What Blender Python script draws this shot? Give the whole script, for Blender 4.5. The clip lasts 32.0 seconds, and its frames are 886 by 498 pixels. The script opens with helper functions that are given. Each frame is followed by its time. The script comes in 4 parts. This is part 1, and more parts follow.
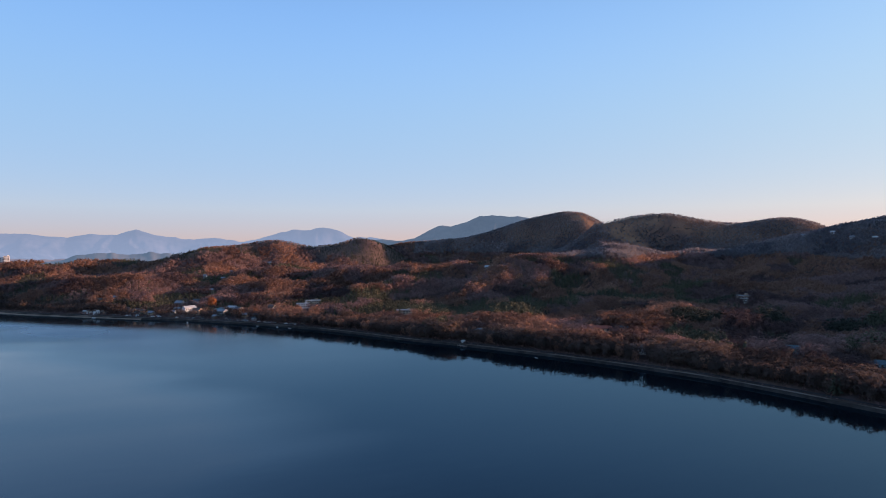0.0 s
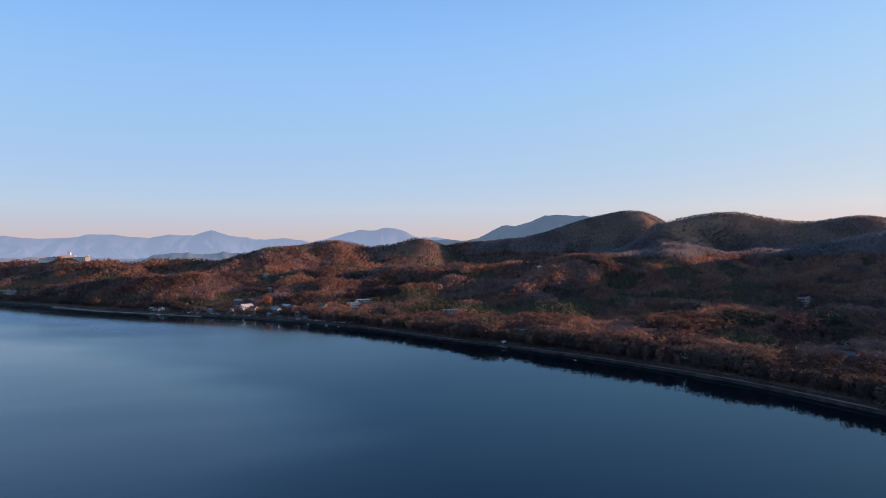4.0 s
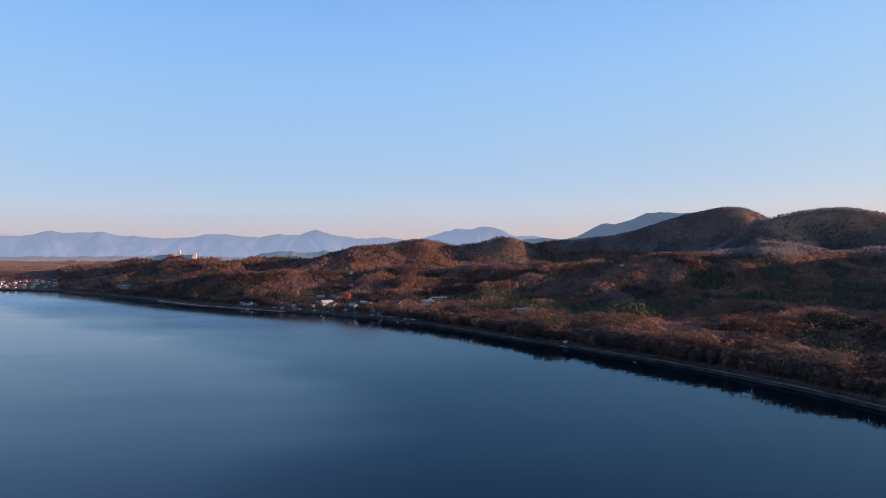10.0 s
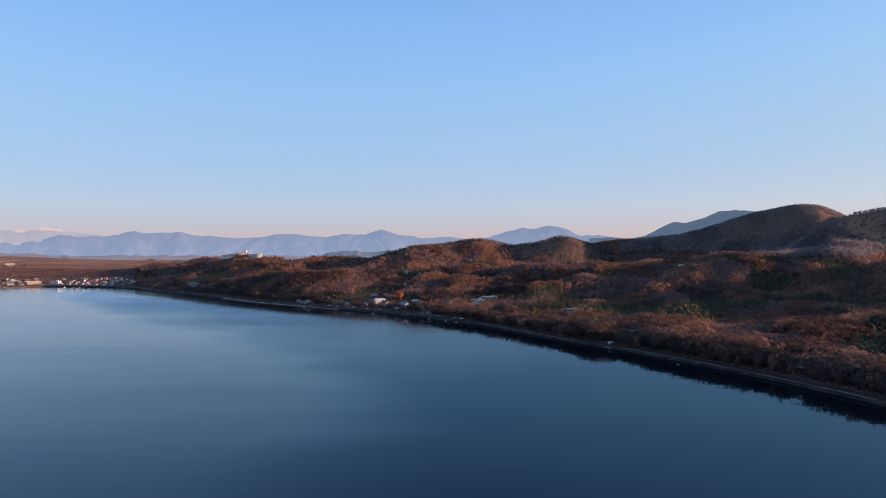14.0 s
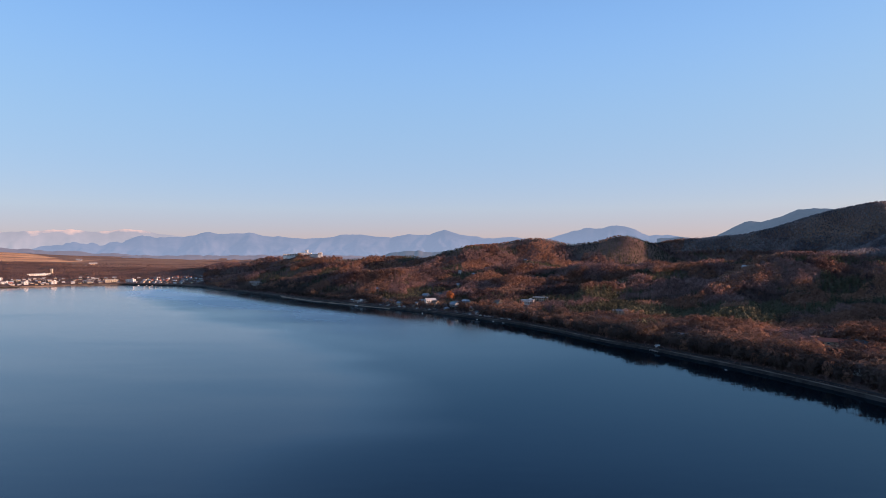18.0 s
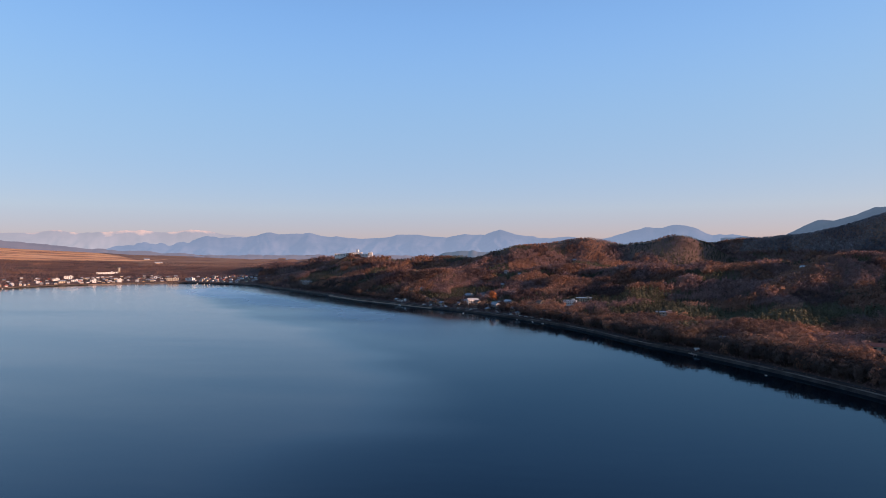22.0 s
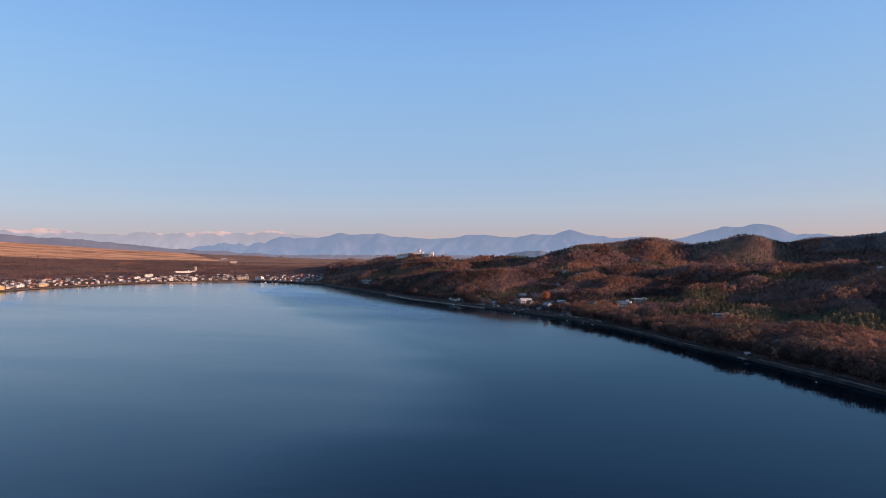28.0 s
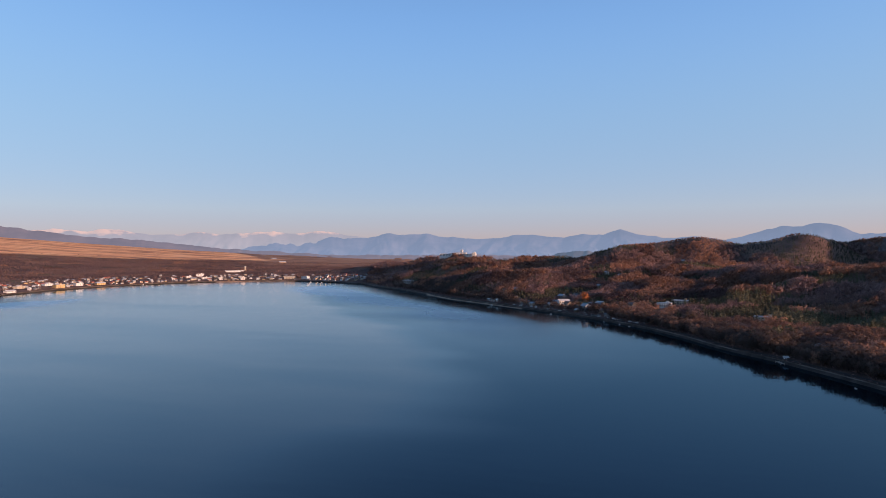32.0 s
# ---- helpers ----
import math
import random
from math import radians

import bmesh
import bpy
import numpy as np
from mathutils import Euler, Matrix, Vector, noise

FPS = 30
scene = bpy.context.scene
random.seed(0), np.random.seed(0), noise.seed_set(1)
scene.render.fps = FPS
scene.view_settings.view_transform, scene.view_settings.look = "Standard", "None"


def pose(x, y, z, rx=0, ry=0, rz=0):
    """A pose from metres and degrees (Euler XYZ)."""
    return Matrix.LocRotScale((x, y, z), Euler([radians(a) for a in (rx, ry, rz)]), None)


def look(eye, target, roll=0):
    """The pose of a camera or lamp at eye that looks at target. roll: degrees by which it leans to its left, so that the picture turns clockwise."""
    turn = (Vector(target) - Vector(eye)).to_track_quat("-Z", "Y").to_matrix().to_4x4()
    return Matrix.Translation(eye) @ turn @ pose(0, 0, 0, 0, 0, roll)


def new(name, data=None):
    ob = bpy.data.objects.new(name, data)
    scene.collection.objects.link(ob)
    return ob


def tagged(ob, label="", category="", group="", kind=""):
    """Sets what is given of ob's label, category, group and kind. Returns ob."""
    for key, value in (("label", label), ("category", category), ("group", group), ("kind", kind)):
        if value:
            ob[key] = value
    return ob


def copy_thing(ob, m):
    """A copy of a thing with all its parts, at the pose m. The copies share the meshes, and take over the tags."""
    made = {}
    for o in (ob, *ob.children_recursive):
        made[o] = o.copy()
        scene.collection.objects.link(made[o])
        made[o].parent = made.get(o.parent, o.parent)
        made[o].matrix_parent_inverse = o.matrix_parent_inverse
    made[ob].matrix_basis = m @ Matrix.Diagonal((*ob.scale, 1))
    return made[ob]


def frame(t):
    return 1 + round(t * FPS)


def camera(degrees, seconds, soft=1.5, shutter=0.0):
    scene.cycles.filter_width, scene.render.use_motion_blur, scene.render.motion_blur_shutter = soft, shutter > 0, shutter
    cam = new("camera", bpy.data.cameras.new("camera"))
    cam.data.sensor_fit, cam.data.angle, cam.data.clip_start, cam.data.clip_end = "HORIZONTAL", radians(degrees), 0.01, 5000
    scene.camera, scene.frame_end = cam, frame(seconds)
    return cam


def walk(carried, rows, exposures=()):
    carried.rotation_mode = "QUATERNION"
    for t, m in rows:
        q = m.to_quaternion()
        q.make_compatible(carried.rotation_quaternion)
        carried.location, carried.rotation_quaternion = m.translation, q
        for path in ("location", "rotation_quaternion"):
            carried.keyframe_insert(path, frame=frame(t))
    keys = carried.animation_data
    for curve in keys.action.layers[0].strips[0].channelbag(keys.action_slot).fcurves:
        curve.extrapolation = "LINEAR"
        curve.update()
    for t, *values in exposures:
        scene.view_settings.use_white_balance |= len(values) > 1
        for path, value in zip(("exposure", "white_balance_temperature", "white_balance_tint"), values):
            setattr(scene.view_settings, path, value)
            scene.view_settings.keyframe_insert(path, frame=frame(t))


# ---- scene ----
cam = camera(68.93, 32.0, 0.9)
PATH = [(0.0, 0.0, 0.0, 75.0, 0.00, 0.02), (3.0, 15.2, 0.2, 75.4, 4.45, 0.02), (6.0, 31.0, 1.8, 75.3, 8.90, -0.01),
        (9.0, 46.6, 5.0, 74.8, 13.40, -0.05), (11.0, 56.5, 6.6, 74.5, 16.39, -0.09), (13.0, 65.6, 8.2, 74.4, 19.33, -0.10),
        (14.5, 72.1, 10.5, 74.2, 21.53, -0.10), (17.0, 81.8, 15.8, 74.0, 25.11, -0.08), (19.0, 90.5, 23.0, 73.7, 28.13, -0.07),
        (21.0, 98.5, 29.0, 73.4, 30.71, -0.07), (23.0, 105.0, 33.5, 73.3, 32.83, -0.05), (25.0, 112.0, 37.6, 72.9, 34.96, -0.03),
        (28.0, 121.1, 44.1, 72.7, 38.14, -0.03), (30.0, 127.4, 49.3, 72.6, 40.32, -0.02), (32.0, 132.3, 54.6, 72.6, 42.53, -0.01)]
EXPOSURES = [(0.0, 1.80), (13.0, 1.77), (32.0, 1.56)]
walk(cam, [(t, pose(x, y, z, 90 + pitch, 0.1, yaw)) for t, x, y, z, yaw, pitch in PATH],
     EXPOSURES)

# ---- sky and sun ----
HAZE = [(0.0, (0.355, 0.258, 0.385)), (0.06, (0.48, 0.32, 0.36)), (0.2, (0.85, 0.575, 0.475)), (0.34, (0.96, 0.77, 0.725)), (1.0, (0.80, 0.67, 0.66))]
SUN_AZ, SUN_EL = 76.0, 9.2
world = bpy.data.worlds.new("world")
scene.world = world
world.use_nodes = True
wn, wl = world.node_tree.nodes, world.node_tree.links
sky = wn.new("ShaderNodeTexSky")
sky.sky_type, sky.sun_disc = "NISHITA", False
sky.sun_elevation, sky.sun_rotation = radians(SUN_EL), radians(SUN_AZ)
sky.altitude, sky.air_density, sky.dust_density, sky.ozone_density = 1000, 1.0, 0.15, 4.0
wn["Background"].inputs["Strength"].default_value = 0.15
# thin morning haze: paler and pinker low down, clear blue above
where, split, haze, tint = wn.new("ShaderNodeTexCoord"), wn.new("ShaderNodeSeparateXYZ"), wn.new("ShaderNodeValToRGB"), wn.new("ShaderNodeMix")
wl.new(where.outputs["Generated"], split.inputs[0])
wl.new(split.outputs["Z"], haze.inputs["Fac"])
for p in (0.2, 0.34, 0.45):
    haze.color_ramp.elements.new(p)
for e, (p, c) in zip(haze.color_ramp.elements, HAZE):
    e.position, e.color = p, (*c, 1)
tint.data_type, tint.blend_type = "RGBA", "MULTIPLY"
tint.inputs[0].default_value = 1.0
wl.new(sky.outputs["Color"], tint.inputs[6])
wl.new(haze.outputs["Color"], tint.inputs[7])
# the haze scatters evenly, so the sky opposite the sun and round it is less bright than in clear air
side, even, level = wn.new("ShaderNodeVectorMath"), wn.new("ShaderNodeValToRGB"), wn.new("ShaderNodeMix")
side.operation = "DOT_PRODUCT"
side.inputs[1].default_value = (math.sin(radians(SUN_AZ + 7)) * 0.5, math.cos(radians(SUN_AZ + 7)) * 0.5, 0.0)
half = wn.new("ShaderNodeMath")
half.inputs[1].default_value = 0.5
wl.new(where.outputs["Generated"], side.inputs[0])
wl.new(side.outputs["Value"], half.inputs[0])
wl.new(half.outputs[0], even.inputs["Fac"])
for p in (0.3, 0.5, 0.7):
    even.color_ramp.elements.new(p)
for e, (p, c) in zip(even.color_ramp.elements, [(0.02, (0.52, 0.51, 0.475)), (0.2, (0.67, 0.68, 0.665)), (0.4, (0.86, 0.855, 0.825)), (0.6, (0.82, 0.79, 0.735)), (0.85, (0.66, 0.555, 0.435))]):
    e.position, e.color = p, (*c, 1)
even.color_ramp.interpolation = haze.color_ramp.interpolation = "B_SPLINE"
level.data_type, level.blend_type = "RGBA", "MULTIPLY"
level.inputs[0].default_value = 1.0
wl.new(tint.outputs[2], level.inputs[6])
wl.new(even.outputs["Color"], level.inputs[7])
lift = wn.new("ShaderNodeVectorMath")
lift.operation = "SCALE"
lift.inputs["Scale"].default_value = 1.4
wl.new(level.outputs[2], lift.inputs[0])
wl.new(lift.outputs["Vector"], wn["Background"].inputs["Color"])
sun = new("sun", bpy.data.lights.new("sun", "SUN"))
sun.data.energy, sun.data.angle, sun.data.color = 2.35, radians(0.6), (1.0, 0.60, 0.43)
sun.matrix_world = look((0, 0, 0), (-math.sin(radians(SUN_AZ)) * math.cos(radians(SUN_EL)), -math.cos(radians(SUN_AZ)) * math.cos(radians(SUN_EL)), -math.sin(radians(SUN_EL))))


# ---- materials ----
def material(name, rough=0.9, metal=0.0):
    m = bpy.data.materials.new(name)
    m.use_nodes = True
    b = m.node_tree.nodes["Principled BSDF"]
    b.inputs["Roughness"].default_value, b.inputs["Metallic"].default_value = rough, metal
    return m, m.node_tree.nodes, m.node_tree.links, b


def noise_node(n, l, scale, detail=3.0, vector=None):
    t = n.new("ShaderNodeTexNoise")
    t.inputs["Scale"].default_value, t.inputs["Detail"].default_value = scale, detail
    if vector:
        l.new(vector, t.inputs["Vector"])
    return t


def ramp_node(n, l, fac, stops):
    r = n.new("ShaderNodeValToRGB")
    while len(r.color_ramp.elements) < len(stops):
        r.color_ramp.elements.new(0.5)
    for e, (p, c) in zip(r.color_ramp.elements, stops):
        e.position, e.color = p, (*c, 1)
    l.new(fac, r.inputs["Fac"])
    return r


def mixed(n, l, fac, a, b, mode="MIX"):
    x = n.new("ShaderNodeMix")
    x.data_type, x.blend_type = "RGBA", mode
    if isinstance(fac, float):
        x.inputs[0].default_value = fac
    else:
        l.new(fac, x.inputs[0])
    for slot, v in ((6, a), (7, b)):
        if isinstance(v, tuple):
            x.inputs[slot].default_value = (*v, 1)
        else:
            l.new(v, x.inputs[slot])
    return x.outputs[2]


def patchy(name, dark, light, big, small, rough=0.9, bump=0.0, thin=0.0, fine=0.3, tone=""):
    """A surface that varies between two colours at two real-world scales (metres); tone: its own lightness tree by tree."""
    m, n, l, b = material(name, rough)
    g = n.new("ShaderNodeNewGeometry")
    t1, t2 = noise_node(n, l, 1 / big, 3, g.outputs["Position"]), noise_node(n, l, 1 / small, 3, g.outputs["Position"])
    add = n.new("ShaderNodeMath")
    add.operation = "MULTIPLY_ADD"
    l.new(t2.outputs["Fac"], add.inputs[0])
    add.inputs[1].default_value = fine
    low, high = 0.5 + 0.5 * fine - 0.08 - 0.17 * fine, 0.5 + 0.5 * fine + 0.08 + 0.17 * fine
    if tone == "stand":
        own = n.new("ShaderNodeAttribute")
        own.attribute_name = "tone"
        l.new(own.outputs["Fac"], add.inputs[2])
        low, high = 0.5 * fine, 1.0 + 0.5 * fine
    elif tone == "thing":
        l.new(n.new("ShaderNodeObjectInfo").outputs["Random"], add.inputs[2])
        low, high = 0.5 * fine, 1.0 + 0.5 * fine
    else:
        l.new(t1.outputs["Fac"], add.inputs[2])
    out = ramp_node(n, l, add.outputs[0], [(low, dark), (high, light)]).outputs["Color"]
    l.new(out, b.inputs["Base Color"])
    if bump:
        bp = n.new("ShaderNodeBump")
        bp.inputs["Distance"].default_value = bump
        l.new(t2.outputs["Fac"], bp.inputs["Height"])
        l.new(bp.outputs["Normal"], b.inputs["Normal"])
    b.inputs["Specular IOR Level"].default_value = 0.2
    if thin:
        # fine twigs let part of the light through
        glow, mix = n.new("ShaderNodeBsdfTranslucent"), n.new("ShaderNodeMixShader")
        l.new(out, glow.inputs["Color"])
        mix.inputs[0].default_value = thin
        l.new(b.outputs[0], mix.inputs[1])
        l.new(glow.outputs[0], mix.inputs[2])
        l.new(mix.outputs[0], n["Material Output"].inputs["Surface"])
    return m


TWIG = patchy("bare_twigs", (0.09, 0.059, 0.057), (0.325, 0.20, 0.174), 55, 7, 0.9, 0.0, 0.5, 0.3, "stand")
LARCH = patchy("larch_twigs", (0.20, 0.108, 0.078), (0.39, 0.215, 0.145), 50, 7, 0.9, 0.0, 0.5, 0.3, "stand")
# haze over the high woods, put into paler and greyer twigs
HAZED_TWIG = patchy("hazed_summit_twigs", (0.155, 0.14, 0.152), (0.30, 0.26, 0.255), 60, 9, 0.9, 0.0, 0.5, 0.5, "stand")
# shade on the woods by the shore, put into darker, greyer twigs
SHADE_BELT = patchy("shade_belt_twigs", (0.072, 0.054, 0.048), (0.17, 0.118, 0.095), 40, 6, 0.9, 0.0, 0.5, 0.4, "stand")
SHADE_BELT_NEAR = patchy("shade_belt_crown", (0.072, 0.054, 0.048), (0.17, 0.118, 0.095), 40, 6, 0.9, 0.0, 0.5, 0.4, "thing")
LARCH_NEAR = patchy("larch_crown", (0.20, 0.108, 0.078), (0.39, 0.215, 0.145), 50, 7, 0.9, 0.0, 0.5, 0.3, "thing")
CONIFER = patchy("conifer_needles", (0.032, 0.034, 0.022), (0.105, 0.095, 0.053), 45, 8, 0.8, 0.0, 0.0, 0.4, "stand")
PLAIN_TWIG = patchy("plain_woods", (0.13, 0.09, 0.09), (0.25, 0.158, 0.138), 70, 12, 0.9, 0.0, 0.4, 0.4, "stand")
BARK = patchy("bark", (0.05, 0.038, 0.03), (0.15, 0.11, 0.085), 8, 0.7)


def ground_material():
    m, n, l, b = material("hill_ground", 0.95)
    g = n.new("ShaderNodeNewGeometry")
    big, mid, fine = (noise_node(n, l, s, 4, g.outputs["Position"]) for s in (1 / 120, 1 / 22, 1 / 3))
    litter = ramp_node(n, l, mid.outputs["Fac"], [(0.3, (0.075, 0.052, 0.046)), (0.7, (0.16, 0.10, 0.082))])
    grass = ramp_node(n, l, fine.outputs["Fac"], [(0.3, (0.11, 0.072, 0.058)), (0.7, (0.23, 0.145, 0.105))])
    pick = ramp_node(n, l, big.outputs["Fac"], [(0.5, (0, 0, 0)), (0.62, (1, 1, 1))])
    land = mixed(n, l, pick.outputs["Color"], litter.outputs["Color"], grass.outputs["Color"])
    at = n.new("ShaderNodeAttribute")
    at.attribute_name = "meadow"
    stretch = n.new("ShaderNodeMapping")
    stretch.vector_type = "TEXTURE"
    stretch.inputs["Rotation"].default_value = (0, 0, radians(68))
    stretch.inputs["Scale"].default_value = (2.6, 1.0, 1.0)
    l.new(g.outputs["Position"], stretch.inputs["Vector"])
    rows = noise_node(n, l, 1 / 75, 10, stretch.outputs["Vector"])
    rows.inputs["Roughness"].default_value = 0.68
    straw = ramp_node(n, l, rows.outputs["Fac"], [(0.36, (0.22, 0.105, 0.07)), (0.44, (0.54, 0.25, 0.12)), (0.54, (0.82, 0.41, 0.19)), (0.66, (0.90, 0.52, 0.27))])
    out = mixed(n, l, at.outputs["Fac"], land, straw.outputs["Color"])
    l.new(out, b.inputs["Base Color"])
    bp = n.new("ShaderNodeBump")
    bp.inputs["Distance"].default_value = 0.6
    l.new(fine.outputs["Fac"], bp.inputs["Height"])
    l.new(bp.outputs["Normal"], b.inputs["Normal"])
    b.inputs["Specular IOR Level"].default_value = 0.1
    return m


def water_material():
    m, n, l, b = material("lake_water", 0.1)
    g = n.new("ShaderNodeNewGeometry")
    wind = n.new("ShaderNodeMapping")
    wind.vector_type = "TEXTURE"
    wind.inputs["Rotation"].default_value = (0, 0, radians(26))
    wind.inputs["Scale"].default_value = (3.6, 1.0, 1.0)
    l.new(g.outputs["Position"], wind.inputs["Vector"])
    streak = noise_node(n, l, 1 / 150, 9, wind.outputs["Vector"])
    streak.inputs["Roughness"].default_value = 0.62
    # calm in the lee of the hills, ruffled farther out
    lee = n.new("ShaderNodeAttribute")
    lee.attribute_name = "ruffled"
    def sum_of(a, b, c):
        x = n.new("ShaderNodeMath")
        x.operation = "MULTIPLY_ADD"
        for slot, v in enumerate((a, b, c)):
            if isinstance(v, float):
                x.inputs[slot].default_value = v
            else:
                l.new(v, x.inputs[slot])
        return x.outputs[0]

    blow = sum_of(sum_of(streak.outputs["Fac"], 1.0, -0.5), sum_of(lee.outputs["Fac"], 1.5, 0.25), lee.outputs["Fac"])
    # how bright the water reflects is painted into the mirror's colour, patch by patch
    mirror_tint = ramp_node(n, l, blow, [(0.0, (0.34, 0.50, 0.61)), (0.5, (0.70, 0.83, 0.90)), (1.0, (1.0, 1.0, 1.0))])
    breeze = n.new("ShaderNodeAttribute")
    breeze.attribute_name = "breeze"
    rr = ramp_node(n, l, breeze.outputs["Fac"], [(0.0, (0.05, 0.05, 0.05)), (1.0, (0.33, 0.33, 0.33))])
    swell, ripple = noise_node(n, l, 1 / 5.0, 2, wind.outputs["Vector"]), noise_node(n, l, 1 / 0.9, 2, g.outputs["Position"])
    b1, b2 = n.new("ShaderNodeBump"), n.new("ShaderNodeBump")
    b1.inputs["Distance"].default_value, b1.inputs["Strength"].default_value = 0.08, 0.5
    b2.inputs["Distance"].default_value, b2.inputs["Strength"].default_value = 0.007, 0.5
    l.new(swell.outputs["Fac"], b1.inputs["Height"])
    l.new(ripple.outputs["Fac"], b2.inputs["Height"])
    l.new(b1.outputs["Normal"], b2.inputs["Normal"])
    # deep water under a mirror that strengthens towards the horizon
    deep, mirror, rim, mix = n.new("ShaderNodeBsdfDiffuse"), n.new("ShaderNodeBsdfGlossy"), n.new("ShaderNodeFresnel"), n.new("ShaderNodeMixShader")
    deep.inputs["Color"].default_value = (0.004, 0.008, 0.012, 1)
    l.new(mirror_tint.outputs["Color"], mirror.inputs["Color"])
    rim.inputs["IOR"].default_value = 1.39
    l.new(rr.outputs["Color"], mirror.inputs["Roughness"])
    for node in (mirror, rim):
        l.new(b2.outputs["Normal"], node.inputs["Normal"])
    l.new(rim.outputs[0], mix.inputs[0])
    l.new(deep.outputs[0], mix.inputs[1])
    l.new(mirror.outputs[0], mix.inputs[2])
    l.new(mix.outputs[0], n["Material Output"].inputs["Surface"])
    n.remove(b)
    return m


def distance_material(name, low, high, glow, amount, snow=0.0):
    """Mountains many kilometres off: rock and forest, with the haze before them put in as emission."""
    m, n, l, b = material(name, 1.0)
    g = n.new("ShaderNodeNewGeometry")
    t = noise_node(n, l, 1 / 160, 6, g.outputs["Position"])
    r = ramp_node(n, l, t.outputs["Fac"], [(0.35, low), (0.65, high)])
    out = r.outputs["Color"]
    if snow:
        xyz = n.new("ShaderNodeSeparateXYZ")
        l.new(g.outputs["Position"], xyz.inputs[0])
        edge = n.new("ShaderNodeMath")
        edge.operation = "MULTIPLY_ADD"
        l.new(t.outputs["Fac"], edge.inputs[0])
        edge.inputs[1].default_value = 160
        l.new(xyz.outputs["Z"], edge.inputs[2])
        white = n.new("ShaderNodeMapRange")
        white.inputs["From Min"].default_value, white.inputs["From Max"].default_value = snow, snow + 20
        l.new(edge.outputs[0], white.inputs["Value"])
        # snow in dim peach: pink sunlight and haze are put into its colour
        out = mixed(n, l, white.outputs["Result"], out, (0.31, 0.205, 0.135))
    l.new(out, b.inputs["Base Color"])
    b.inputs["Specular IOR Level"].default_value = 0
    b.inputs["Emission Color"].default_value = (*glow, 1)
    # the haze emission is stronger towards the foot of the range
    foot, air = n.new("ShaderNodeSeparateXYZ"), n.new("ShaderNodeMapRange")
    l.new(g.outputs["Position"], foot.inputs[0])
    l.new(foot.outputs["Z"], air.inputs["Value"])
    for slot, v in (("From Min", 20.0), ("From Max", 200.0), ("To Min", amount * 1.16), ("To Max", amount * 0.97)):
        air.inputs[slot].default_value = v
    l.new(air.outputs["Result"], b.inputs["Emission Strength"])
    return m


GROUND, WATER = ground_material(), water_material()
# the bluish haze of each range is its own glow colour and amount
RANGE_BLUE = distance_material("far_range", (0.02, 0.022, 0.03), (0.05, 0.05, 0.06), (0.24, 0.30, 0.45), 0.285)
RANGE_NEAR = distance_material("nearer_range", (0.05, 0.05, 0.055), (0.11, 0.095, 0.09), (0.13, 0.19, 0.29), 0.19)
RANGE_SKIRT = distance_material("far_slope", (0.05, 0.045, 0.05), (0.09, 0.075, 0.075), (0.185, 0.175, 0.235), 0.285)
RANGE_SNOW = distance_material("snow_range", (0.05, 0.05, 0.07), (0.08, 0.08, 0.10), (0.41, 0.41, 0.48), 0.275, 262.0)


# ---- mesh helpers ----
def mesh_of(name, verts, faces, mat, smooth=False):
    """A mesh from arrays of vertices and of equal-sized faces."""
    verts, faces = np.asarray(verts, np.float32), np.asarray(faces, np.int32)
    me = bpy.data.meshes.new(name)
    k = faces.shape[1]
    me.vertices.add(len(verts))
    me.vertices.foreach_set("co", verts.ravel())
    me.loops.add(faces.size)
    me.loops.foreach_set("vertex_index", faces.ravel())
    me.polygons.add(len(faces))
    me.polygons.foreach_set("loop_start", np.arange(len(faces), dtype=np.int32) * k)
    me.polygons.foreach_set("use_smooth", np.full(len(faces), smooth))
    me.update(calc_edges=True)
    me.materials.append(mat)
    return me


def grid_faces(rows, cols, wrap=False):
    i, j = np.meshgrid(np.arange(rows - 1), np.arange(cols if wrap else cols - 1), indexing="ij")
    a, b = i * cols + j, i * cols + (j + 1) % cols
    return np.stack([a, b, b + cols, a + cols], -1).reshape(-1, 4)


def lattice(ix, iy, seed):
    h = (ix.astype(np.int64) * 374761393 + iy.astype(np.int64) * 668265263 + seed * 1442695041) & 0x7FFFFFFF
    h = ((h ^ (h >> 13)) * 1274126177) & 0x7FFFFFFF
    return ((h ^ (h >> 16)) & 0xFFFF) / 65535.0


def value_noise(x, y, scale, octaves=3, seed=0):
    """Smooth noise, about -1 to 1, with its largest features scale metres across."""
    out, amp, total = np.zeros(np.shape(x)), 1.0, 0.0
    for o in range(octaves):
        u, v = np.asarray(x) / scale + 31.7 * o, np.asarray(y) / scale - 17.3 * o
        iu, iv = np.floor(u), np.floor(v)
        fu, fv = u - iu, v - iv
        fu, fv = fu * fu * (3 - 2 * fu), fv * fv * (3 - 2 * fv)
        a, b = lattice(iu, iv, seed + o), lattice(iu + 1, iv, seed + o)
        c, d = lattice(iu, iv + 1, seed + o), lattice(iu + 1, iv + 1, seed + o)
        out += amp * ((a * (1 - fu) + b * fu) * (1 - fv) + (c * (1 - fu) + d * fu) * fv - 0.5) * 2
        total += amp
        amp, scale = amp * 0.5, scale * 0.5
    return out / total


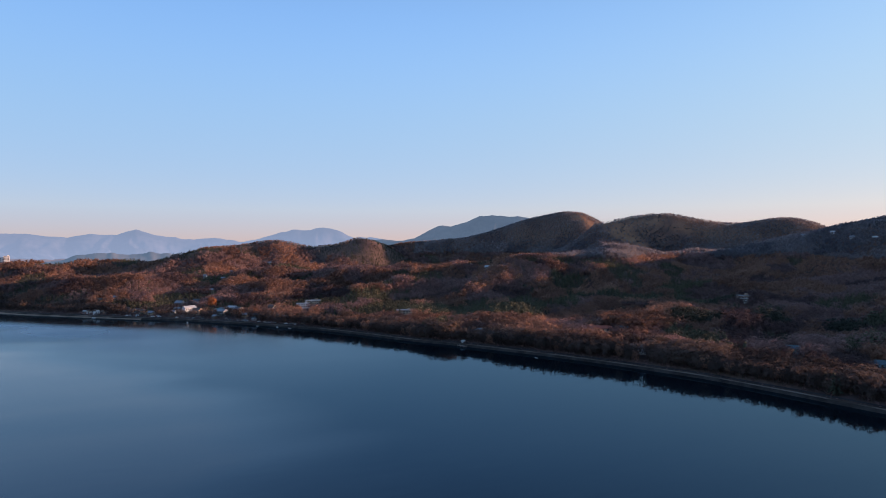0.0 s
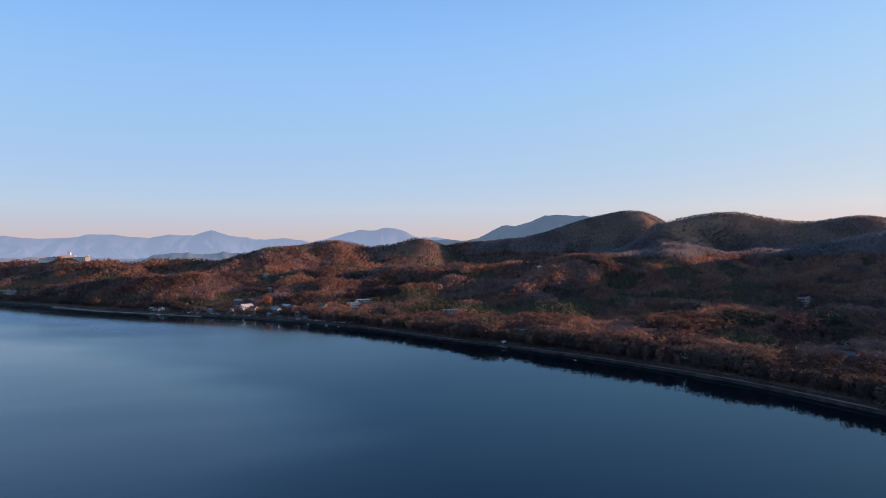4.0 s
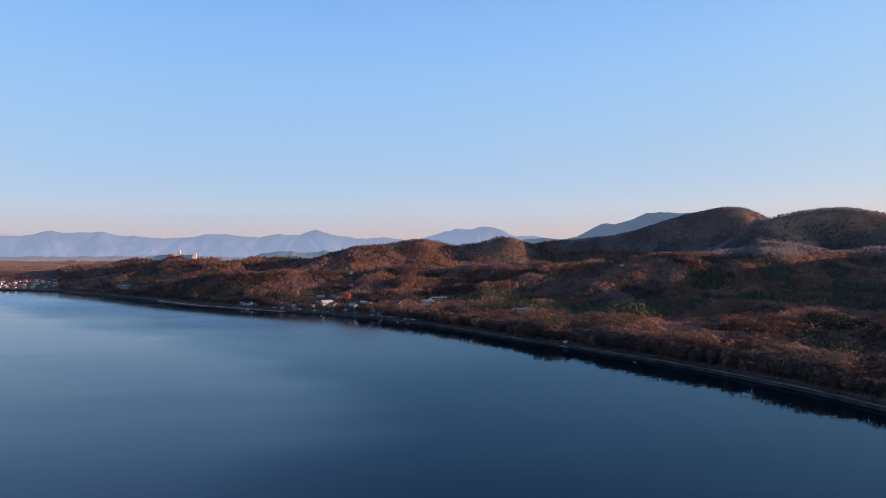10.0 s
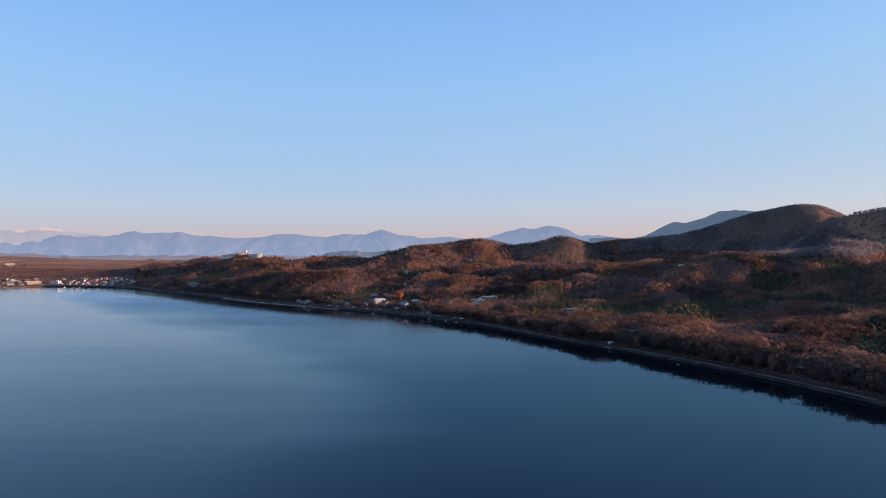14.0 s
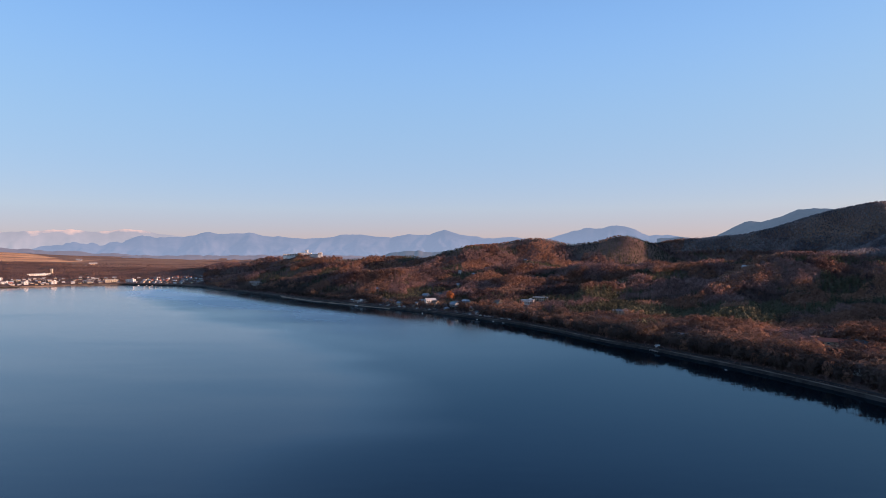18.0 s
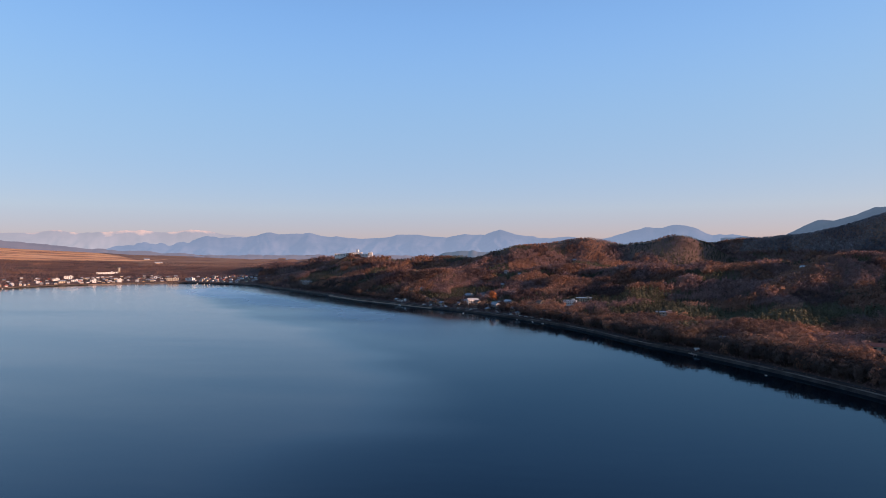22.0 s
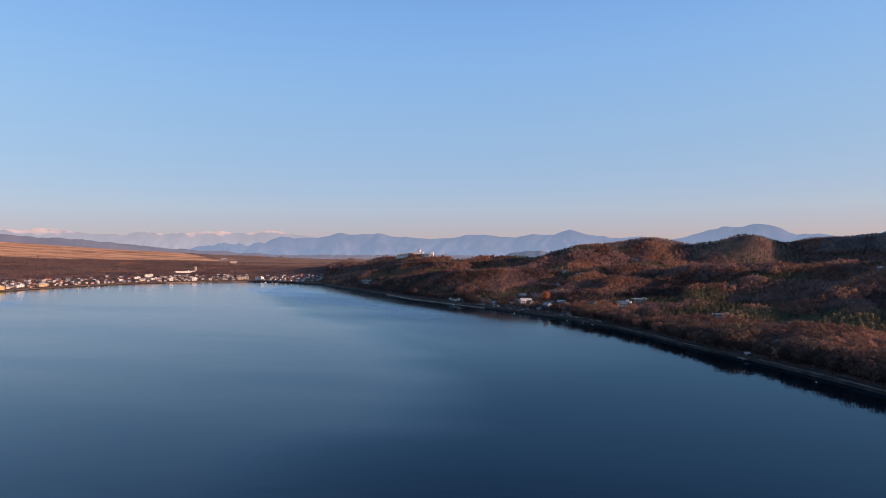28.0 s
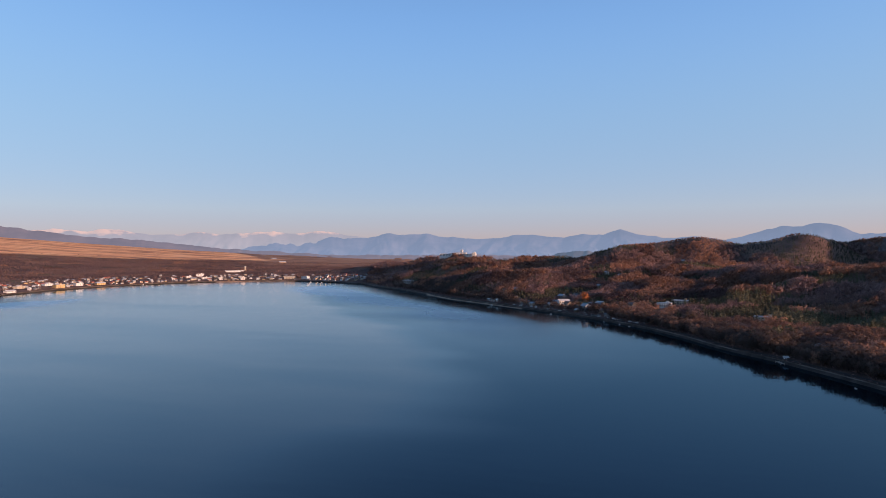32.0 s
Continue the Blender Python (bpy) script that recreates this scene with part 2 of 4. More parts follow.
# ---- the lie of the land ----
SHORE = [(330, 60), (262, 205), (199, 294), (178, 330), (149, 374), (114, 412), (83, 442), (48, 472), (13, 500), (-16, 519), (-39, 536), (-66, 561),
         (-94, 584), (-130, 609), (-187, 640), (-255, 672), (-324, 694), (-398, 718), (-478, 743), (-591, 797), (-709, 846), (-805, 879), (-865, 915),
         (-970, 930), (-1103, 907), (-1164, 838), (-1214, 731), (-1227, 674), (-1200, 549), (-1156, 437), (-1066, 331), (-960, 200), (-800, -50),
         (-550, -330), (-100, -450), (260, -260)]


def shore_distance(x, y):
    """Metres from the waterline, positive on land."""
    best = np.full(x.shape, 1e9)
    inside = np.zeros(x.shape, bool)
    for (ax, ay), (bx, by) in zip(SHORE, SHORE[1:] + SHORE[:1]):
        ux, uy = bx - ax, by - ay
        k = np.clip(((x - ax) * ux + (y - ay) * uy) / (ux * ux + uy * uy), 0, 1)
        best = np.minimum(best, (x - ax - k * ux) ** 2 + (y - ay - k * uy) ** 2)
        if ay != by:
            inside ^= ((ay > y) != (by > y)) & (x < ux * (y - ay) / uy + ax)
    return np.sqrt(best) * np.where(inside, -1, 1)


# the grassy crest below the summit
CREST = [(285, 1370), (312, 1340), (296, 1150), (311, 1112), (337, 1077), (350, 1040), (311, 1112), (307, 1151), (342, 1141), (378, 1134), (410, 1120)]


def off_crest(x, y):
    best = np.full(np.shape(x), 1e9)
    for (ax, ay), (bx, by) in zip(CREST, CREST[1:]):
        ux, uy = bx - ax, by - ay
        k = np.clip(((x - ax) * ux + (y - ay) * uy) / (ux * ux + uy * uy), 0, 1)
        best = np.minimum(best, np.hypot(x - ax - k * ux, y - ay - k * uy))
    return best


# centre, height, the two spreads and the turn of each hill
HILLS = [(-868, 1175, 19, 145, 45, -34), (-666, 1040, 29, 61, 48, -32), (-603, 1176, 39, 82, 46, 1), (-327, 1268, 71, 84, 86, 1),
         (-423, 1125, 48, 58, 73, 1), (-148, 1273, 66, 56, 66, 3), (-17, 1412, 72, 144, 64, 0), (303, 1413, 111, 82, 96, 11),
         (166, 1422, 51, 71, 124, -5), (403, 1161, 90, 109, 45, -3), (630, 1168, 71, 79, 64, -2), (681, 869, 100, 120, 175, -4)]
# the last hill lies out of view, added to shade the shore woods
HILLS += [(281, 1026, 34, 68, 110, -3), (54, 924, 29, 151, 85, -1), (202, 897, 17, 103, 88, 1), (355, 599, 10, 109, 91, 1),
          (-302, 955, 5, 117, 54, 1), (-437, 878, 17, 68, 59, 0), (-996, 1169, 23, 141, 47, 12), (384, 1181, 17, 190, 184, 0),
          (507, 914, 37, 73, 109, 1), (-192, 996, 17, 113, 108, 0), (-842, 1130, 11, 34, 28, 0), (-795, 1138, 8, 34, 26, 0), (760, 490, 76, 160, 160, 0)]
SPURS = [((300, 1415), (250, 930), 22, 45), ((405, 1180), (420, 800), 16, 40), ((-327, 1267), (-240, 960), 16, 45),
         ((-436, 1139), (-470, 900), 12, 40), ((-820, 1134), (-690, 940), 10, 40), ((40, 1415), (60, 1100), 14, 45)]


def height(x, y):
    """The ground's height above the lake."""
    x, y = np.asarray(x, float), np.asarray(y, float)
    sd = shore_distance(x, y)
    land = np.maximum(sd, 0)
    z = 1.2 + 2.5 * (1 - np.exp(-land / 25)) + 12 * (1 - np.exp(-land / 260))
    z = np.where(sd < 8.5, np.interp(sd, (-40, -8, 0, 5, 8.5), (-6, -2.5, -0.7, 1.1, 2.31)), z)
    for a, b, h, rx, ry, turn in HILLS:
        c, s = math.cos(radians(turn)), math.sin(radians(turn))
        u, v = ((x - a) * c + (y - b) * s) / rx, (-(x - a) * s + (y - b) * c) / ry
        z = z + h * np.exp(-0.5 * (u * u + v * v)) * np.clip(sd / 90, 0, 1)
    # a steep wooded bank along part of the shore
    z = z + np.interp(x, (-980, -820, -500, -430, -340), (0, 18, 18, 5, 0)) * (1 - np.exp(-np.maximum(sd - 26, 0) / 35)) * np.exp(-(sd / 190) ** 2)
    # sharp spurs that run down from the summits
    for (ax, ay), (bx, by), lift, wide in SPURS:
        ux, uy = bx - ax, by - ay
        k = np.clip(((x - ax) * ux + (y - ay) * uy) / (ux * ux + uy * uy), 0, 1)
        z = z + lift * np.sin(np.pi * np.clip(k, 0, 1)) * np.exp(-np.hypot(x - ax - k * ux, y - ay - k * uy) / wide)
    # the long skirt of the volcano, rising behind the far town
    bearing = np.degrees(np.arctan2(-(x - 132), y - 55))
    z += np.minimum(land, 1900) * np.interp(bearing, (38, 50, 57, 65.5, 77, 95, 150), (0.0, 0.006, 0.013, 0.030, 0.058, 0.08, 0.08)) * np.clip(land / 700, 0.25, 1)
    rough = np.clip(sd / 160, 0, 1)
    # small spurs and hollows on the lower slopes
    fold = value_noise(0.8 * x - 0.6 * y, 0.5 * (0.6 * x + 0.8 * y), 60, 2, 104)
    knoll = value_noise(0.9 * x - 0.44 * y, 0.7 * (0.44 * x + 0.9 * y), 36, 2, 201)
    z += np.clip(sd / 130 - 0.3, 0, 1) * np.interp(bearing, (46, 51), (1, 0)) * (np.clip((100 - z) / 50, 0.1, 1) * 9.0 * fold + np.clip((95 - z) / 40, 0.2, 1) * 6.0 * knoll)
    z += rough * np.clip((95 - z) / 45, 0.4, 1) * ((4.5 - 10.0 * np.abs(value_noise(x, y, 150, 4, 3))) * np.where(bearing > 45, 0.25, 1.0))
    return z


def at(x, y):
    return float(height(np.array([x]), np.array([y]))[0])


CX, CY = 60.0, 11.0


def build_ground():
    az = np.radians(np.concatenate([np.arange(-44, 84, 0.33), np.arange(84, 316, 4.0)]))
    r = np.concatenate([[60.0, 120, 170, 210, 240], np.arange(262, 1500, 9.0), np.arange(1500, 2600, 28.0), np.arange(2600, 4650, 70.0)])
    rr, aa = np.meshgrid(r, az, indexing="ij")
    x, y = CX - rr * np.sin(aa), CY + rr * np.cos(aa)
    z = height(x, y)
    me = mesh_of("ground", np.stack([x, y, z], -1).reshape(-1, 3), grid_faces(len(r), len(az), True)[:, ::-1], GROUND, True)
    sd = shore_distance(x, y)
    bearing = np.degrees(np.arctan2(-(x - 132), y - 55))
    edge = value_noise(x, y, 260, 4, 9) * 130
    near, far = np.interp(bearing, (54, 58, 66, 78, 95), (1500, 900, 760, 760, 800)), np.interp(bearing, (54, 58, 62, 78, 95), (1500, 1150, 2600, 2900, 2900))
    field = np.clip((sd + edge - near) / 60, 0, 1) * np.clip((far - sd - edge) / 60, 0, 1) * (bearing > 50)
    field = np.maximum(field, 0.3 * np.clip((sd + edge - 480) / 120, 0, 1) * np.interp(bearing, (43, 46, 57, 60), (0, 1, 1, 0)))
    field = np.maximum(field, 0.3 * np.clip(1.3 - (off_crest(x, y) + 16 * value_noise(x, y, 40, 3, 71)) / 12, 0, 1))
    # dry grass on the high open slopes
    field = np.maximum(field, 0.12 * np.clip((z - 56 + 14 * value_noise(x, y, 70, 3, 77)) / 18, 0, 1) * (x > -60))
    at_ = me.attributes.new("meadow", "FLOAT", "POINT")
    at_.data.foreach_set("value", field.ravel().astype(np.float32))
    return tagged(new("ground", me), "brown wooded hills and straw-coloured plain round the lake", "ground", kind="structure")


build_ground()
wa = np.radians(np.arange(0, 360, 1.0))
wr = np.concatenate([[0.001], np.arange(25, 1100, 11), np.arange(1100, 1500, 25), [1600, 1800, 2000]])
wrr, waa = np.meshgrid(wr, wa, indexing="ij")
WX, WY = -350.0, 250.0
WXX, WYY = WX - wrr * np.sin(waa), WY + wrr * np.cos(waa)
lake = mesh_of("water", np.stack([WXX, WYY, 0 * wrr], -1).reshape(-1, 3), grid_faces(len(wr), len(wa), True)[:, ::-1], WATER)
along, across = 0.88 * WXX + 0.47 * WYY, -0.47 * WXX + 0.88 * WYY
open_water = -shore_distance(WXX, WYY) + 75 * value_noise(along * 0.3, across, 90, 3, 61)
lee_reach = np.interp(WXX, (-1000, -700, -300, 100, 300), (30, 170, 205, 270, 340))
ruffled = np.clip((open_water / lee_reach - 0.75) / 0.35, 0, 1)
# also darker close by and paler westward, to set the mirror's painted brightness
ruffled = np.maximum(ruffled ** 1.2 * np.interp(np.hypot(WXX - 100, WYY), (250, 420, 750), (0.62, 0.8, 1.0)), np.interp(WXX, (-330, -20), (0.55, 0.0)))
# a breeze line runs out from the headland: mirror tinted pale on its ruffled side, dark on its calm side
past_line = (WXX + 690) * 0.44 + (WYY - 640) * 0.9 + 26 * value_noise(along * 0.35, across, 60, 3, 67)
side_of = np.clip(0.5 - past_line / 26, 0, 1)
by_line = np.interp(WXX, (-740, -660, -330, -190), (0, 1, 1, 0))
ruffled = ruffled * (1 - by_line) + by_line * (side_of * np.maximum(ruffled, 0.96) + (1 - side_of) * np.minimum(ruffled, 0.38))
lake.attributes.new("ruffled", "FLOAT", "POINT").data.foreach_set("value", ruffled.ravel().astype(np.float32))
breezy = np.maximum(0.3 * ruffled, np.interp(WXX, (-320, -60), (0.85, 0.0)) * np.where(WXX < -900, 0.15, np.clip((-shore_distance(WXX, WYY) - 45) / 40, 0, 1)) * np.clip((190 - open_water) / 60, 0, 1))
lake.attributes.new("breeze", "FLOAT", "POINT").data.foreach_set("value", breezy.ravel().astype(np.float32))
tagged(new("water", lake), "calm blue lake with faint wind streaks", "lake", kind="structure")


# ---- far mountains ----
def mountain_range(name, label, crest, radius, depth, mat, rugged, seed):
    """A range along an arc: crest gives bearing and height of its peaks and saddles."""
    a0, a1 = crest[0][0], crest[-1][0]
    az = np.arange(a0, a1, 0.12)
    top = np.interp(az, [c[0] for c in crest], [c[1] for c in crest])
    k = np.linspace(0, 1, 26)
    kk, aa = np.meshgrid(k, az, indexing="ij")
    r = radius - depth * (1 - kk)
    ang = np.radians(aa)
    x, y = CX - r * np.sin(ang), CY + r * np.cos(ang)
    bend = 70 * value_noise(aa * 30, kk * 150, 120, 2, seed + 3) + 45 * kk
    gully = np.abs(value_noise(aa * 60 + 900 * seed + bend, kk * 160 + bend, 110, 5, seed)) * rugged
    z = -20 + (top[None, :] + 20) * kk ** 1.15 - gully * np.sin(np.pi * np.clip(kk, 0, 1)) * top[None, :]
    z += value_noise(aa * 80, kk * 4, 60, 5, seed + 5) * 9.0 * kk ** 3
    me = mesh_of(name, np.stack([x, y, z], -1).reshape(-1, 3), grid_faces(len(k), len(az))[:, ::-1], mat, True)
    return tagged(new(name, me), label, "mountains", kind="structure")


mountain_range("backdrop_snow_range", "far snow-capped mountain range, pink light tinted into its snow", [(46, 120), (48.8, 162), (50.7, 187), (51.7, 200), (52.7, 204), (53.7, 191),
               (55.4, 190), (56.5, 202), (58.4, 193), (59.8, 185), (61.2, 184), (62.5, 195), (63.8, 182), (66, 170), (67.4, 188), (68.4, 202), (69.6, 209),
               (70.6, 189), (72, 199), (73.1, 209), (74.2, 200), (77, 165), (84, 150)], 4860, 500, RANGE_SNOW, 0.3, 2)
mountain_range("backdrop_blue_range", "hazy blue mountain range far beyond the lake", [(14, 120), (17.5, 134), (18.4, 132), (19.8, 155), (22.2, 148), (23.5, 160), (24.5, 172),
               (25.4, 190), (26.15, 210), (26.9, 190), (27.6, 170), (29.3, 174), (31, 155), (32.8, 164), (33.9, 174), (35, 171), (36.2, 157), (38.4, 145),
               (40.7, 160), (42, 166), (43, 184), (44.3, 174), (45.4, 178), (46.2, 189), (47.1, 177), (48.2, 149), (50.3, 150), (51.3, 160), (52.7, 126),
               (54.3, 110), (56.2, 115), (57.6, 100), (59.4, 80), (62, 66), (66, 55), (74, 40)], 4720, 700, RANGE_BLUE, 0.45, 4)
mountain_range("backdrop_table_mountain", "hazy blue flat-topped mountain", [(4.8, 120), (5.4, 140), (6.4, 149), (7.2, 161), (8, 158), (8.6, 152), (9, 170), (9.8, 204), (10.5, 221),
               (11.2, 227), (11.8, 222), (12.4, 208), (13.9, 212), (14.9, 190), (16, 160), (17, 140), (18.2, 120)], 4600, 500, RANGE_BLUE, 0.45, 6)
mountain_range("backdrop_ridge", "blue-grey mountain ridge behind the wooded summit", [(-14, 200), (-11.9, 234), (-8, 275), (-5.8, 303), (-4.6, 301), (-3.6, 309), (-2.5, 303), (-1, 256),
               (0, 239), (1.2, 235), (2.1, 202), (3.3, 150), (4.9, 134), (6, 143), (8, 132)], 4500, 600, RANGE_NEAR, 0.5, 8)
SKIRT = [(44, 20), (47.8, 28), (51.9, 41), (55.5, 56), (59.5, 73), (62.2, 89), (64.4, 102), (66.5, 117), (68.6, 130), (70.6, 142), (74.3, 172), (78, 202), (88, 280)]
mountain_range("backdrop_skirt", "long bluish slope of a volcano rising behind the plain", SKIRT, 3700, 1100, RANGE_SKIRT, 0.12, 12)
# a raised glowing strip, added to give the far plain its blue haze
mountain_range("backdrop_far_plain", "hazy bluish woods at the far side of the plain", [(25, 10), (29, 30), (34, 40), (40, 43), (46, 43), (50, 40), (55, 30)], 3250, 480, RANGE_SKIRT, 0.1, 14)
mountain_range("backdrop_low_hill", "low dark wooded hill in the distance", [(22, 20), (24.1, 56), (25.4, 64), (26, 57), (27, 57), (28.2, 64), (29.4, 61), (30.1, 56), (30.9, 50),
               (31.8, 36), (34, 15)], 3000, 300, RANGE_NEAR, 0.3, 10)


# ---- shore: quay wall, footpath, road, beaches ----
CONCRETE = patchy("weathered_concrete", (0.022, 0.018, 0.016), (0.06, 0.05, 0.043), 9, 0.8, 0.85, bump=0.01)
PATH_GREY = patchy("footpath", (0.17, 0.15, 0.135), (0.32, 0.28, 0.25), 14, 1.2, 0.9)
ASPHALT = patchy("asphalt", (0.028, 0.023, 0.021), (0.055, 0.046, 0.042), 12, 0.6, 0.85)
SAND = patchy("lake_sand", (0.20, 0.135, 0.095), (0.36, 0.25, 0.175), 18, 1.5, 0.95)


def shore_line(first, last, step=6.0):
    """Evenly spaced places along the waterline, rounded at its corners, and the way inland from each."""
    p = np.array(SHORE[first:last + 1], float)
    s = np.concatenate([[0], np.cumsum(np.hypot(*np.diff(p, axis=0).T))])
    t = np.arange(0, s[-1], step)
    q = np.stack([np.interp(t, s, p[:, k]) for k in (0, 1)], 1)
    for _ in range(3):
        q[1:-1] = (q[:-2] + 2 * q[1:-1] + q[2:]) / 4
    d = np.gradient(q, axis=0)
    d /= np.hypot(d[:, 0], d[:, 1])[:, None]
    inland = np.stack([d[:, 1], -d[:, 0]], 1)
    return q, inland


def shore_strip(name, label, category, mat, line, profile, wobble=0.0):
    """A band along the shore; profile: metres inland and height, from the water up."""
    q, inland = line
    rows = []
    for k, (off, z) in enumerate(profile):
        shift = wobble * value_noise(q[:, 0], q[:, 1], 35, 2, 40 + k) if wobble else 0.0
        rows.append(np.column_stack([q + inland * (off + np.reshape(shift * np.ones(len(q)), (-1, 1))), np.full(len(q), z)]))
    return tagged(new(name, mesh_of(name, np.concatenate(rows), grid_faces(len(profile), len(q)), mat)), label, category, kind="structure")


COAST = shore_line(1, 30)
COAST_IN = np.sign(np.mean(shore_distance(*(COAST[0] + 5 * COAST[1]).T)))
COAST = (COAST[0], COAST[1] * COAST_IN)
shore_strip("quay_wall", "low weathered concrete wall along the lakeshore", "quay wall", CONCRETE, COAST, [(-1.2, -1.2), (0.1, 1.4), (0.2, 2.05), (0.6, 2.05), (0.65, 1.75)])
shore_strip("quay_coping", "pale concrete coping along the top of the quay wall", "coping", patchy("pale_concrete", (0.07, 0.055, 0.045), (0.21, 0.17, 0.14), 26, 2.4, 0.9), COAST, [(0.02, 1.7), (0.06, 2.12), (0.72, 2.14), (0.74, 1.7)])
shore_strip("pavement", "pale footpath beside the lakeshore", "footpath", PATH_GREY, COAST, [(0.6, 1.0), (0.62, 1.78), (2.0, 1.82), (2.05, 0.6)])
shore_strip("verge", "dry grass verge between footpath and road", "verge", patchy("verge_grass", (0.035, 0.021, 0.016), (0.08, 0.049, 0.036), 10, 1), COAST, [(1.98, 0.8), (2.02, 2.0), (3.7, 2.1), (3.75, 0.8)], 0.1)
shore_strip("road", "grey asphalt lakeside road", "road", ASPHALT, COAST, [(3.65, 1.0), (3.7, 2.2), (6.2, 2.3), (6.3, 1.0)])
for a, b, wide in ((16, 20, 2.0), (24, 27, 2.0)):
    line = shore_line(a, b)
    cut = max(4, len(line[0]) * 2 // 3)
    line = (line[0][:cut], line[1][:cut] * COAST_IN)
    shore_strip("beach", "narrow strip of pale lake sand", "beach", SAND, line, [(-wide - 2, -0.5), (-wide, 0.12), (-0.6, 0.75), (0.6, 1.45)], 1.2)


# ---- buildings ----
def paint(name, colour, rough=0.7, metal=0.0, dirt=0.25):
    m, n, l, b = material(name, rough, metal)
    g = n.new("ShaderNodeNewGeometry")
    t = noise_node(n, l, 0.45, 5, g.outputs["Position"])
    r = ramp_node(n, l, t.outputs["Fac"], [(0.3, tuple(c * (1 - dirt) for c in colour)), (0.65, colour)])
    l.new(r.outputs["Color"], b.inputs["Base Color"])
    return m


WALLS = {"white": paint("white_render", (0.74, 0.71, 0.67)), "cream": paint("cream_render", (0.52, 0.43, 0.31)), "grey": paint("grey_render", (0.27, 0.255, 0.24)),
         "brown wooden": paint("brown_boards", (0.17, 0.10, 0.06)), "yellow": paint("yellow_render", (0.56, 0.39, 0.17)), "pale blue": paint("blue_boards", (0.30, 0.40, 0.43)), "tan": paint("tan_render", (0.5, 0.36, 0.25))}
ROOFS = {"grey metal": paint("grey_roof", (0.22, 0.23, 0.25), 0.45), "brown": paint("brown_roof", (0.13, 0.075, 0.05), 0.6), "red": paint("red_roof", (0.42, 0.10, 0.05), 0.6),
         "green": paint("green_roof", (0.13, 0.22, 0.19), 0.5), "blue": paint("blue_roof", (0.09, 0.135, 0.15), 0.8), "white": paint("white_roof", (0.5, 0.49, 0.47), 0.6), "dark": paint("dark_roof", (0.07, 0.07, 0.075), 0.5)}
GLASS = paint("dark_glass", (0.03, 0.035, 0.045), 0.08, 0.0, 0.1)
FRAME = paint("window_frame_paint", (0.6, 0.58, 0.55))
DOOR = paint("door_wood", (0.14, 0.08, 0.05))
SHARED = {}


def box(name, x0, x1, y0, y1, z0, z1, mat):
    """A box mesh; alike ones share their data."""
    key = ("box", name, mat.name, *(round(float(v), 3) for v in (x0, x1, y0, y1, z0, z1)))
    if key not in SHARED:
        v = [(x, y, z) for z in (z0, z1) for x, y in ((x0, y0), (x1, y0), (x1, y1), (x0, y1))]
        SHARED[key] = mesh_of(name, v, [(3, 2, 1, 0), (4, 5, 6, 7), (0, 1, 5, 4), (1, 2, 6, 5), (2, 3, 7, 6), (3, 0, 4, 7)], mat)
    return SHARED[key]


def part(name, mesh, parent, place=(0, 0, 0), label="", turn=0.0):
    ob = new(name, mesh)
    ob.parent = parent
    ob.matrix_basis = pose(*place, 0, 0, turn)
    return tagged(ob, label)


def gable(w, d, rise, over, thick, mat, hip=0.0):
    """A pitched roof with eaves; hip: how far the ridge stops short of the ends."""
    key = ("gable", mat.name, *(round(v, 2) for v in (w, d, rise, over, thick, hip)))
    if key not in SHARED:
        a, b, r = w / 2 + over, d / 2 + over, w / 2 + over - hip
        drop = -over * rise / (d / 2)
        top = [(-a, -b, drop), (a, -b, drop), (r, 0, rise), (a, b, drop), (-a, b, drop), (-r, 0, rise)]
        v = [(x, y, z + thick) for x, y, z in top] + top
        quads = [(0, 1, 2, 5), (3, 4, 5, 2), (7, 6, 11, 8), (10, 9, 8, 11), (1, 0, 6, 7), (4, 3, 9, 10)]
        tri_ends = [(1, 3, 2, 2), (4, 0, 5, 5), (1, 7, 9, 3), (0, 4, 10, 6)]
        me = bpy.data.meshes.new("roof")
        me.from_pydata(v, [], [q for q in quads] + [tri_ends[0][:3], tri_ends[1][:3], tri_ends[2], tri_ends[3]])
        me.materials.append(mat)
        SHARED[key] = me
    return SHARED[key]


def facing(x, y):
    """The turn by which a front (the -y side) looks at the water."""
    e = 4.0
    sd = shore_distance(np.array([x + e, x - e, x, x]), np.array([y, y, y + e, y - e]))
    return math.degrees(math.atan2(sd[2] - sd[3], sd[0] - sd[1])) - 90


